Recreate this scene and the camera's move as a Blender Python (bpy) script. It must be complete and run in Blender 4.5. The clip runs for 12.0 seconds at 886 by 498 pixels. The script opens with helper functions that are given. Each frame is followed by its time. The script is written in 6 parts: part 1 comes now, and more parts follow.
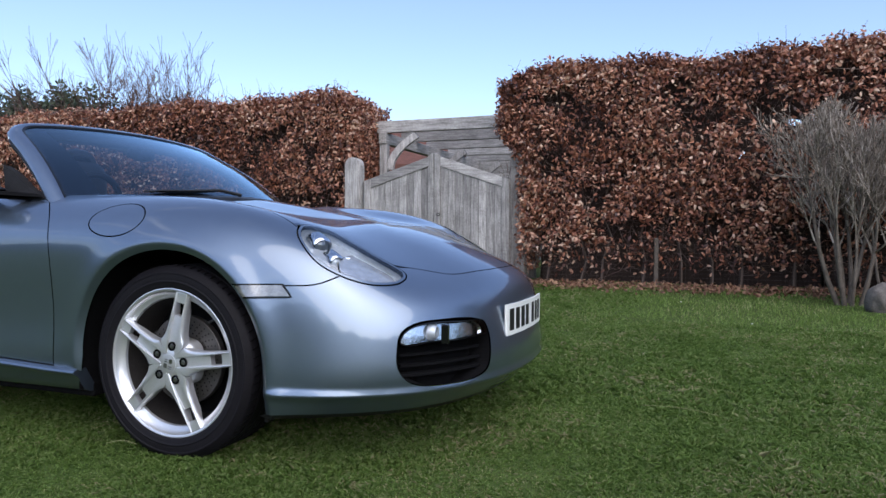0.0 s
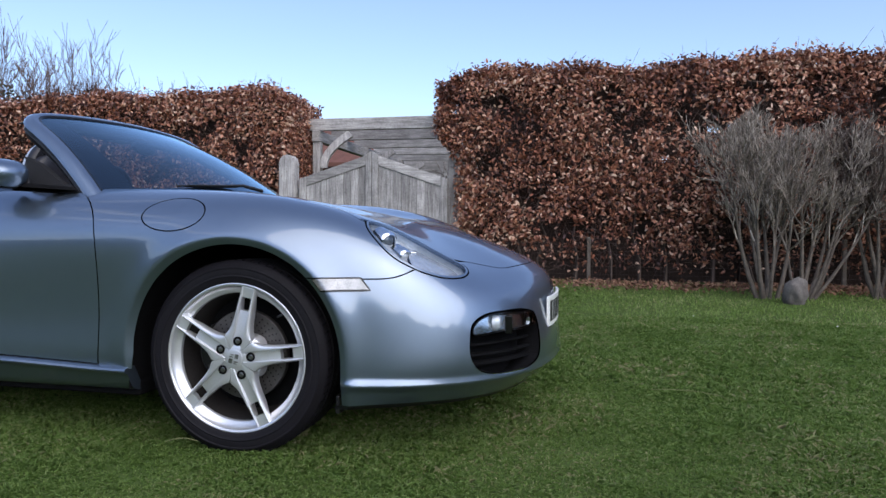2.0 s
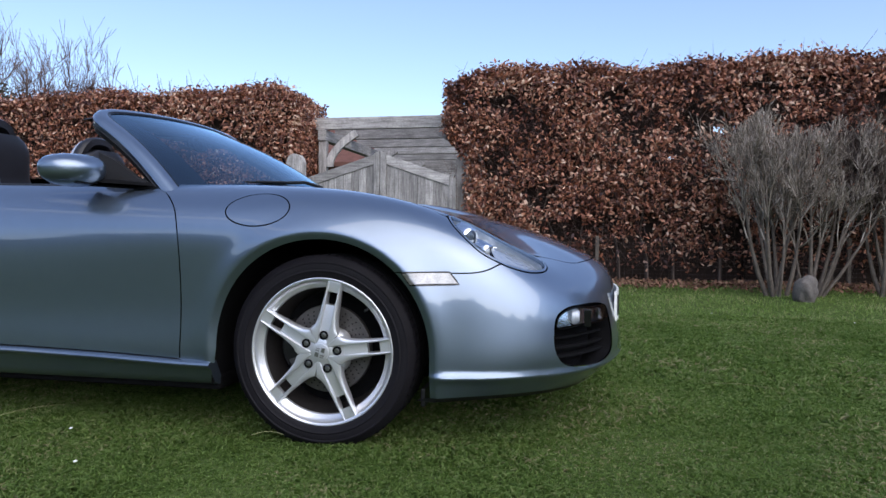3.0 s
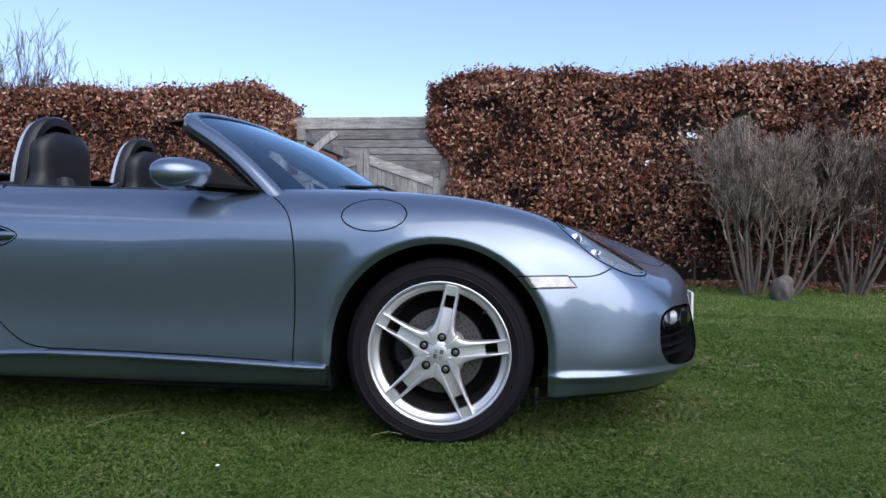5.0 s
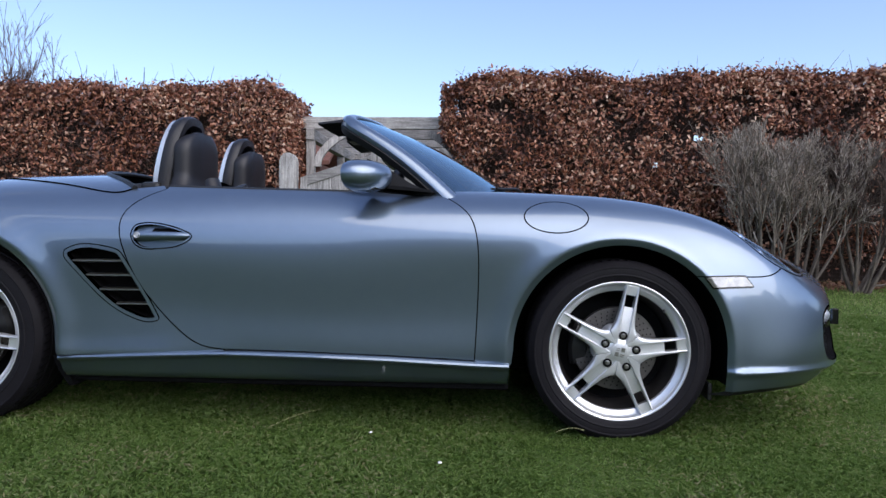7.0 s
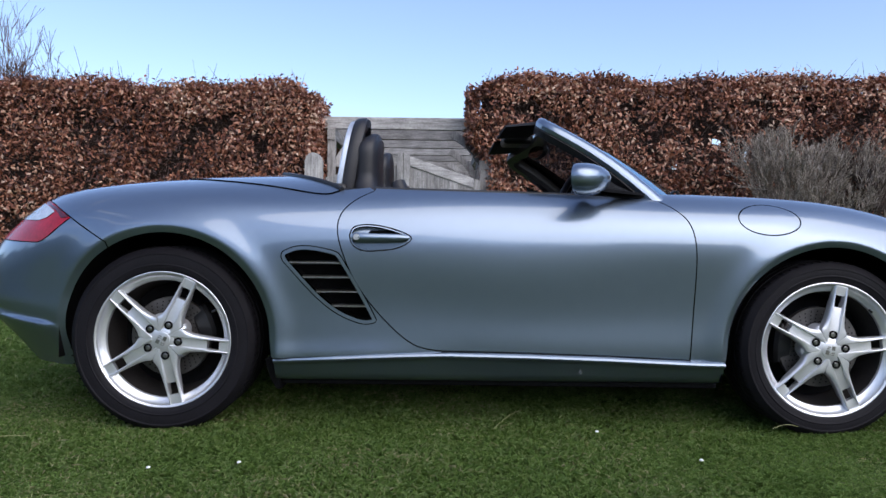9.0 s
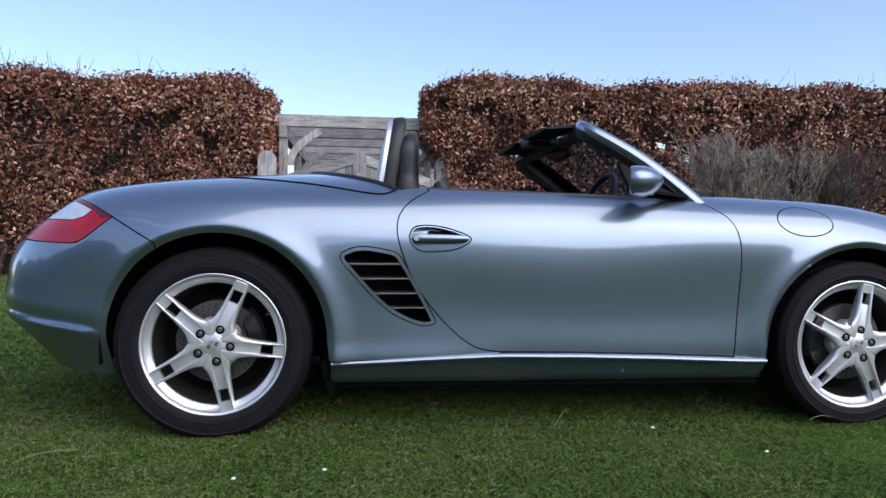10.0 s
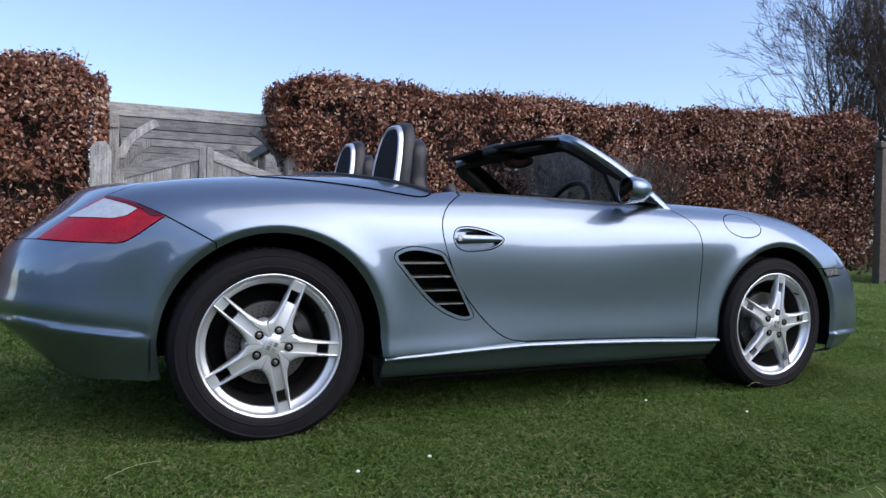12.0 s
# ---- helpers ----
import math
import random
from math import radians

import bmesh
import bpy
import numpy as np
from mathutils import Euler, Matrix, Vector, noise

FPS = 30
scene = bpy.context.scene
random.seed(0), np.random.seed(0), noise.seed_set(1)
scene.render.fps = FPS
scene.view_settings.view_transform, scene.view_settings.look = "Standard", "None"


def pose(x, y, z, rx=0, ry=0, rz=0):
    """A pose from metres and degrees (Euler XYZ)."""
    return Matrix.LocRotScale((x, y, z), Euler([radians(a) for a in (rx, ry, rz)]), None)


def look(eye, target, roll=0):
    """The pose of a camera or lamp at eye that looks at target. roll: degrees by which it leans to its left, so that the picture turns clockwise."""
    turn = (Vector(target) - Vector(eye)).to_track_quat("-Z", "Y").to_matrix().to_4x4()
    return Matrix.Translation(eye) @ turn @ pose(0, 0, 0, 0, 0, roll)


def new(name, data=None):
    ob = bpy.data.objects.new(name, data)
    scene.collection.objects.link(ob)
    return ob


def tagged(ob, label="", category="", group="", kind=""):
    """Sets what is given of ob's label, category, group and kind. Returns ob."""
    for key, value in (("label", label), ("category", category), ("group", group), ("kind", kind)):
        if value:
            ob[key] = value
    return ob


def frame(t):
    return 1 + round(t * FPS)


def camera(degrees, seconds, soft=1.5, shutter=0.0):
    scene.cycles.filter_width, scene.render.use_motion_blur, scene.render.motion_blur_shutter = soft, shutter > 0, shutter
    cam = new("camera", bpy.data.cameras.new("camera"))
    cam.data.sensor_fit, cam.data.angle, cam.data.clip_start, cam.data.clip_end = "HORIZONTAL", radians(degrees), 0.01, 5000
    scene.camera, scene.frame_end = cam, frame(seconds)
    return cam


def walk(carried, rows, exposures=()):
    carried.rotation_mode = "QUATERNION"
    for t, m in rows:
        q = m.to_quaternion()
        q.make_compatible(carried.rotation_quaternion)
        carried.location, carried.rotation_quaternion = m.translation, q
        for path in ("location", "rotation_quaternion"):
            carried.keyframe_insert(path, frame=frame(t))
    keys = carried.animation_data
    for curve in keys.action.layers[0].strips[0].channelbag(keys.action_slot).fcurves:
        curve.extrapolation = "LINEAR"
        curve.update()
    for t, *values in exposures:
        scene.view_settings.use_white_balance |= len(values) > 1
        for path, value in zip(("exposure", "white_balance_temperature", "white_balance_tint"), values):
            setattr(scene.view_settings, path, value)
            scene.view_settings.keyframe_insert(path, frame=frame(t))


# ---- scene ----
cam = camera(64.7, 12.0)
METRES, EYE, TILT, LEAN, TURN = 4.613, 0.719, 0.0, -0.82, 20.7
ROWS = [
    (0.0, 0.0, 0.0, 0.0, 0.0, 0.0, -0.0),
    (0.5, -0.0283, -0.0066, -0.0012, -2.13, 0.0, 0.01),
    (1.0, -0.0573, -0.0129, -0.0034, -4.27, 0.0, 0.04),
    (1.5, -0.0871, -0.0153, -0.0031, -6.51, -0.02, 0.04),
    (2.0, -0.1193, -0.0145, -0.0037, -8.28, -0.02, 0.06),
    (2.5, -0.155, -0.0116, -0.0056, -9.17, -0.01, 0.07),
    (3.0, -0.1903, -0.0109, -0.0075, -9.53, -0.0, 0.09),
    (5.0, -0.3176, -0.0025, -0.0037, -14.31, -0.04, 0.09),
    (5.5, -0.3545, 0.0016, -0.0045, -15.21, -0.05, 0.1),
    (6.0, -0.3945, 0.0098, -0.0038, -16.1, -0.06, 0.09),
    (6.5, -0.4377, 0.0187, -0.0034, -16.92, -0.08, 0.07),
    (7.0, -0.4832, 0.031, -0.0021, -17.72, -0.08, 0.07),
    (9.0, -0.6736, 0.0914, -0.0005, -20.93, -0.06, 0.08),
    (9.5, -0.7211, 0.1131, 0.0011, -23.3, -0.06, 0.1),
    (10.0, -0.77, 0.136, 0.0005, -27.34, -0.09, 0.14),
    (10.5, -0.8157, 0.1539, 0.0018, -31.64, -0.13, 0.17),
    (11.0, -0.8614, 0.1719, 0.0018, -36.59, -0.15, 0.2),
    (11.5, -0.9093, 0.1949, 0.0018, -40.72, -0.17, 0.22),
    (12.0, -0.9558, 0.2211, 0.0016, -44.75, -0.2, 0.24),
]
START = pose(0, -0.85, 0, -1.3) @ pose(1.645, -1.84, EYE, TILT, LEAN, 0) @ pose(0, 0, 0, 0, 0, TURN)
walk(cam, [(t, START @ pose(METRES * x, METRES * y, METRES * z, 90 + pitch, roll, yaw)) for t, x, y, z, yaw, pitch, roll in ROWS])

# ---- light: soft spring daylight, the sun veiled behind the camera ----
SUN_EL, SUN_AZ = 41.0, 142.0          # degrees; azimuth clockwise from +y
world = bpy.data.worlds.new("sky")
scene.world = world
world.use_nodes = True
_n, _l = world.node_tree.nodes, world.node_tree.links
_sky = _n.new("ShaderNodeTexSky")
_sky.sky_type = "NISHITA"
_sky.sun_disc = False
_sky.sun_elevation, _sky.sun_rotation = radians(SUN_EL), radians(SUN_AZ)
_sky.air_density, _sky.dust_density, _sky.ozone_density = 1.0, 0.8, 2.2
_bg = _n["Background"]
_bg.inputs[1].default_value = 0.15
# thin bright cloud spread over the whole sky, thicker towards the horizon
_tc = _n.new("ShaderNodeTexCoord")
_sep = _n.new("ShaderNodeSeparateXYZ")
_l.new(_tc.outputs["Generated"], _sep.inputs[0])
_map = _n.new("ShaderNodeMapping")
_map.inputs["Scale"].default_value = (1.3, 1.3, 9.0)
_l.new(_tc.outputs["Generated"], _map.inputs[0])
_nz = _n.new("ShaderNodeTexNoise")
_nz.inputs["Scale"].default_value, _nz.inputs["Detail"].default_value = 1.7, 7
_l.new(_map.outputs[0], _nz.inputs[0])
_cr = _n.new("ShaderNodeValToRGB")
_cr.color_ramp.elements[0].position, _cr.color_ramp.elements[1].position = 0.60, 1.0
_cr.color_ramp.elements[0].color = (0.035, 0.035, 0.035, 1)          # thin veil everywhere
_south = _n.new("ShaderNodeMath")                     # more of it on the sun's side of the sky
_south.operation, _south.inputs[1].default_value = "MULTIPLY_ADD", -0.13
_l.new(_sep.outputs[1], _south.inputs[0])
_l.new(_nz.outputs[0], _south.inputs[2])
_l.new(_south.outputs[0], _cr.inputs[0])
_mix = _n.new("ShaderNodeMixRGB")
_mix.inputs[2].default_value = (8.5, 8.8, 9.2, 1)
_l.new(_cr.outputs[0], _mix.inputs[0])
_tint = _n.new("ShaderNodeMixRGB")                    # a touch of haze in the blue
_tint.blend_type, _tint.inputs[0].default_value, _tint.inputs[2].default_value = "MULTIPLY", 1.0, (0.955, 0.955, 1.085, 1)
_l.new(_sky.outputs[0], _tint.inputs[1])
_l.new(_tint.outputs[0], _mix.inputs[1])
_l.new(_mix.outputs[0], _bg.inputs[0])
sun = new("sun", bpy.data.lights.new("sun", "SUN"))
sun.data.energy, sun.data.angle, sun.data.color = 1.95, radians(78), (1.0, 0.94, 0.87)
_a, _e = radians(SUN_AZ), radians(SUN_EL)
_d = Vector((math.sin(_a) * math.cos(_e), math.cos(_a) * math.cos(_e), math.sin(_e)))
sun.matrix_world = look(_d * 60, (0, 0, 0))
scene.view_settings.exposure = 0.58

# ---- materials ----
def material(name, color, rough=0.5, metal=0.0, vary=0.0, scale=8.0, bump=0.0, bump_scale=60.0, coat=0.0, spec=0.5,
             second=None, island=False, transmission=0.0, alpha=1.0, ior=1.45, emit=0.0):
    """A Principled material with colour variation at two scales and a fine bump."""
    m = bpy.data.materials.new(name)
    m.use_nodes = True
    n, l = m.node_tree.nodes, m.node_tree.links
    b = n["Principled BSDF"]
    b.inputs["Base Color"].default_value = (*color, 1)
    b.inputs["Roughness"].default_value, b.inputs["Metallic"].default_value = rough, metal
    b.inputs["Specular IOR Level"].default_value, b.inputs["IOR"].default_value = spec, ior
    b.inputs["Coat Weight"].default_value, b.inputs["Coat Roughness"].default_value = coat, 0.045
    b.inputs["Coat IOR"].default_value = 1.7
    b.inputs["Transmission Weight"].default_value, b.inputs["Alpha"].default_value = transmission, alpha
    tc = n.new("ShaderNodeTexCoord")
    if vary or island:
        second = second or tuple(c * (1 - vary) for c in color)
        big, fine = n.new("ShaderNodeTexNoise"), n.new("ShaderNodeTexNoise")
        big.inputs["Scale"].default_value, fine.inputs["Scale"].default_value = scale, scale * 9
        for z in (big, fine):
            z.inputs["Detail"].default_value = 5
            l.new(tc.outputs["Object"], z.inputs["Vector"])
        add = n.new("ShaderNodeMath")
        add.operation = "ADD"
        l.new(big.outputs["Fac"], add.inputs[0])
        l.new(fine.outputs["Fac"], add.inputs[1])
        source = add.outputs[0]
        if island:
            geo, mul = n.new("ShaderNodeNewGeometry"), n.new("ShaderNodeMath")
            mul.operation = "MULTIPLY_ADD"
            mul.inputs[1].default_value = 0.9
            l.new(geo.outputs["Random Per Island"], mul.inputs[0])
            l.new(add.outputs[0], mul.inputs[2])
            rng = n.new("ShaderNodeMapRange")
            rng.inputs[1].default_value, rng.inputs[2].default_value = 0.75, 2.15
            l.new(mul.outputs[0], rng.inputs[0])
        else:
            rng = n.new("ShaderNodeMapRange")
            rng.inputs[1].default_value, rng.inputs[2].default_value = 0.7, 1.3
            l.new(source, rng.inputs[0])
        mix = n.new("ShaderNodeMixRGB")
        mix.inputs[1].default_value, mix.inputs[2].default_value = (*color, 1), (*second, 1)
        l.new(rng.outputs[0], mix.inputs[0])
        l.new(mix.outputs[0], b.inputs["Base Color"])
    if bump:
        z, bp = n.new("ShaderNodeTexNoise"), n.new("ShaderNodeBump")
        z.inputs["Scale"].default_value, z.inputs["Detail"].default_value = bump_scale, 4
        bp.inputs["Strength"].default_value, bp.inputs["Distance"].default_value = min(1, bump), 0.004
        l.new(tc.outputs["Object"], z.inputs["Vector"])
        l.new(z.outputs["Fac"], bp.inputs["Height"])
        l.new(bp.outputs["Normal"], b.inputs["Normal"])
    return m


PAINT = material("grey_metallic_paint", (0.184, 0.236, 0.308), 0.37, 0.91, 0.05, 2.0, 0.0, coat=1.0)
BLACK = material("black_plastic", (0.012, 0.012, 0.013), 0.45, 0, 0.3, 20, 0.25, 300)
GLOSSBLACK = material("gloss_black", (0.006, 0.006, 0.007), 0.12, 0, 0.2, 20)
UNDER = material("dark_underbody", (0.007, 0.007, 0.008), 0.9, 0, 0.4, 10, 0.4, 40, spec=0.1)
RUBBER = material("tyre_rubber", (0.010, 0.009, 0.0115), 0.62, 0, 0.35, 14, 0.3, 180, spec=0.2)
ALLOY = material("silver_alloy", (0.70, 0.71, 0.73), 0.34, 0.7, 0.08, 14, 0.05, 200, coat=0.5)
STEEL = material("bare_steel", (0.36, 0.35, 0.34), 0.35, 1.0, 0.25, 30, 0.15, 120)
RUST = material("rusty_disc_hub", (0.16, 0.09, 0.06), 0.7, 0.3, 0.5, 20, 0.4, 90)
CHROME = material("chrome", (0.8, 0.81, 0.83), 0.08, 1.0, 0.05, 10)
LEATHER = material("black_leather", (0.016, 0.015, 0.018), 0.42, 0, 0.25, 20, 0.25, 260)
CLOTH = material("black_fabric", (0.010, 0.010, 0.012), 0.9, 0, 0.4, 40, 0.5, 500)
PLATE = material("white_plate", (0.82, 0.83, 0.8), 0.3, 0, 0.04, 12)
INK = material("black_ink", (0.01, 0.01, 0.01), 0.5)
RED = material("red_lens", (0.47, 0.005, 0.024), 0.25, 0, 0.45, 9, coat=0.25, spec=0.3)
DARKRED = material("dark_red_lens", (0.075, 0.005, 0.014), 0.2, 0, 0.15, 18, coat=0.3)
WHITELENS = material("frosted_lens", (0.62, 0.66, 0.7), 0.18, 0.2, 0.25, 60, 0.5, 220, coat=0.8)
SILVER = material("silver_reflector", (0.78, 0.8, 0.83), 0.16, 1.0, 0.15, 25, 0.2, 60)
AMBER = material("clear_indicator_lens", (0.34, 0.335, 0.33), 0.2, 0.5, 0.5, 35, 0.3, 40, coat=1.0)


def glass(name, tint, gloss, least, power, shine=(1, 1, 1)):
    """Thin glass: a clear tinted sheet that mirrors more at a slant."""
    m = bpy.data.materials.new(name)
    m.use_nodes = True
    n, l = m.node_tree.nodes, m.node_tree.links
    n.remove(n["Principled BSDF"])
    tr, gl, mx, fr = (n.new(k) for k in ("ShaderNodeBsdfTransparent", "ShaderNodeBsdfGlossy", "ShaderNodeMixShader", "ShaderNodeLayerWeight"))
    tr.inputs[0].default_value = (*tint, 1)
    gl.inputs["Roughness"].default_value = gloss
    gl.inputs["Color"].default_value = (*shine, 1)
    pw, ad = n.new("ShaderNodeMath"), n.new("ShaderNodeMath")
    pw.operation, pw.inputs[1].default_value = "POWER", power
    ad.operation, ad.inputs[1].default_value, ad.inputs[2].default_value = "MULTIPLY_ADD", 1 - least, least
    fr.inputs[0].default_value = 0.5
    l.new(fr.outputs["Facing"], pw.inputs[0])
    l.new(pw.outputs[0], ad.inputs[0])
    l.new(ad.outputs[0], mx.inputs[0])
    l.new(tr.outputs[0], mx.inputs[1])
    l.new(gl.outputs[0], mx.inputs[2])
    l.new(mx.outputs[0], n["Material Output"].inputs[0])
    return m


SCREEN = glass("windscreen_glass", (0.44, 0.53, 0.63), 0.0, 0.06, 3.0, (0.68, 0.88, 1.0))
# alloy darkened to stand for the shadow inside the wheel
BARREL = material("shade_dark_alloy", (0.045, 0.04, 0.038), 0.6, 0.4, 0.4, 12)
HEADBOWL = material("smooth_lamp_bowl", (0.60, 0.64, 0.68), 0.28, 0.5, 0.3, 9, 0.15, 18)
LENSDARK = material("dark_projector_glass", (0.10, 0.115, 0.13), 0.06, 0.3, 0.2, 20, coat=1.0)
CRYSTAL = material("faceted_reflector", (0.70, 0.74, 0.78), 0.14, 0.6, 0.4, 40, 1.0, 45)
DISC = material("dull_brake_disc", (0.12, 0.112, 0.108), 0.45, 0.7, 0.3, 30, 0.15, 120)
MIRROR = material("mirror_silver", (0.42, 0.44, 0.46), 0.03, 1.0, 0.04, 10)
LAMPGLASS = glass("lamp_glass", (0.92, 0.94, 0.96), 0.02, 0.05, 5.0)


# ---- building helpers ----
def link(name, mesh, mat, parent=None, label="", m=None):
    mesh.materials.append(mat)
    ob = new(name, mesh)
    if parent is not None:
        ob.parent = parent
    if m is not None:
        ob.matrix_basis = m
    return tagged(ob, label)


def raw(name, verts, faces, smooth=True):
    me = bpy.data.meshes.new(name)
    me.from_pydata([tuple(v) for v in verts], [], [tuple(f) for f in faces])
    if smooth:
        me.polygons.foreach_set("use_smooth", [True] * len(me.polygons))
    me.update()
    return me


def part(name, bm, mat, parent=None, label="", smooth=False, m=None):
    me = bpy.data.meshes.new(name)
    bm.normal_update()
    bm.to_mesh(me)
    bm.free()
    if smooth:
        me.polygons.foreach_set("use_smooth", [True] * len(me.polygons))
        me.set_sharp_from_angle(angle=radians(38))
    return link(name, me, mat, parent, label, m)


def thing(name, label, category, m=None, group="", kind=""):
    ob = new(name)
    ob.empty_display_size = 0.1
    if m is not None:
        ob.matrix_basis = m
    return tagged(ob, label, category, group, kind)


def add_box(bm, lo, hi, bevel=0.0, m=None, segments=2):
    r = bmesh.ops.create_cube(bm, size=1)
    vs = r["verts"]
    for v in vs:
        v.co = Vector([lo[i] + (v.co[i] + 0.5) * (hi[i] - lo[i]) for i in range(3)])
    if bevel:
        es = list({e for v in vs for e in v.link_edges})
        out = bmesh.ops.bevel(bm, geom=es, offset=bevel, segments=segments, affect="EDGES", profile=0.5)
        vs = list({v for f in out["faces"] for v in f.verts} | {v for v in vs if v.is_valid})
    if m is not None:
        bmesh.ops.transform(bm, matrix=m, verts=vs)
    return vs


def box(lo, hi, bevel=0.0, m=None):
    bm = bmesh.new()
    add_box(bm, lo, hi, bevel, m)
    return bm


def lathe(profile, n=64, axis="y", closed=False):
    """Turns a profile of (radius, offset along the axis) round an axis. Returns a bmesh."""
    k = len(profile)
    verts, faces = [], []
    for i in range(n):
        a = 2 * math.pi * i / n
        for r, o in profile:
            verts.append((r * math.cos(a), o, r * math.sin(a)) if axis == "y" else (r * math.cos(a), r * math.sin(a), o))
    for i in range(n):
        j = (i + 1) % n
        for q in range(k if closed else k - 1):
            p = (q + 1) % k
            faces.append((i * k + q, i * k + p, j * k + p, j * k + q))
    bm = bmesh.new()
    vs = [bm.verts.new(v) for v in verts]
    for f in faces:
        try:
            bm.faces.new([vs[i] for i in f])
        except ValueError:
            pass
    bmesh.ops.remove_doubles(bm, verts=bm.verts[:], dist=1e-6)
    bmesh.ops.recalc_face_normals(bm, faces=bm.faces[:])
    return bm


def tube(points, radius, n=8, caps=True):
    """A tube along points; radius is a number or one for each point."""
    pts = [Vector(p) for p in points]
    rad = radius if hasattr(radius, "__len__") else [radius] * len(pts)
    bm = bmesh.new()
    rings = []
    up = Vector((0, 0, 1))
    for i, p in enumerate(pts):
        d = (pts[min(i + 1, len(pts) - 1)] - pts[max(i - 1, 0)]).normalized()
        side = d.cross(up)
        side = side.normalized() if side.length > 1e-3 else Vector((1, 0, 0))
        over = side.cross(d).normalized()
        rings.append([bm.verts.new(p + rad[i] * (math.cos(2 * math.pi * k / n) * side + math.sin(2 * math.pi * k / n) * over)) for k in range(n)])
    for a, b in zip(rings, rings[1:]):
        for k in range(n):
            bm.faces.new((a[k], a[(k + 1) % n], b[(k + 1) % n], b[k]))
    if caps:
        bm.faces.new(rings[0][::-1])
        bm.faces.new(rings[-1])
    bmesh.ops.recalc_face_normals(bm, faces=bm.faces[:])
    return bm


def spline(tk, values, tq):
    """A natural cubic spline through values at knots tk, read at tq."""
    tk, y, tq = np.asarray(tk, float), np.asarray(values, float), np.asarray(tq, float)
    n, h = len(tk), np.diff(tk)
    a = np.eye(n)
    d = np.zeros_like(y)
    for i in range(1, n - 1):
        a[i, i - 1], a[i, i], a[i, i + 1] = h[i - 1], 2 * (h[i - 1] + h[i]), h[i]
        d[i] = 6 * ((y[i + 1] - y[i]) / h[i] - (y[i] - y[i - 1]) / h[i - 1])
    mm = np.linalg.solve(a, d.reshape(n, -1)).reshape(y.shape)
    k = np.clip(np.searchsorted(tk, tq) - 1, 0, n - 2)
    shape = (-1,) + (1,) * (y.ndim - 1)
    u, v, hh = (tk[k + 1] - tq).reshape(shape), (tq - tk[k]).reshape(shape), h[k].reshape(shape)
    return (mm[k] * u**3 + mm[k + 1] * v**3) / (6 * hh) + (y[k] / hh - mm[k] * hh / 6) * u + (y[k + 1] / hh - mm[k + 1] * hh / 6) * v


def curve(points, step=0.012):
    """A smooth line through points, evenly spaced."""
    p = np.asarray(points, float)
    t = np.r_[0, np.cumsum(np.linalg.norm(np.diff(p, axis=0), axis=1))]
    return spline(t, p, np.linspace(0, t[-1], max(3, int(t[-1] / step) + 1)))


def line(points, step=0.012):
    """Straight runs between points, evenly spaced."""
    p = np.asarray(points, float)
    out = []
    for a, b in zip(p, p[1:]):
        k = max(1, int(np.linalg.norm(b - a) / step))
        out += [a + (b - a) * i / k for i in range(k)]
    return np.array(out + [p[-1]])


# ---- fast meshes of many small pieces ----
def bulk(name, verts, faces, smooth=False):
    """A mesh from arrays: verts n x 3, faces m x k."""
    verts, faces = np.ascontiguousarray(verts, np.float32), np.ascontiguousarray(faces, np.int32)
    me = bpy.data.meshes.new(name)
    m, k = faces.shape
    me.vertices.add(len(verts))
    me.vertices.foreach_set("co", verts.ravel())
    me.loops.add(m * k)
    me.loops.foreach_set("vertex_index", faces.ravel())
    me.polygons.add(m)
    me.polygons.foreach_set("loop_start", np.arange(0, m * k, k, dtype=np.int32))
    if smooth:
        me.polygons.foreach_set("use_smooth", np.ones(m, bool))
    me.update(calc_edges=True)
    me.validate()
    return me


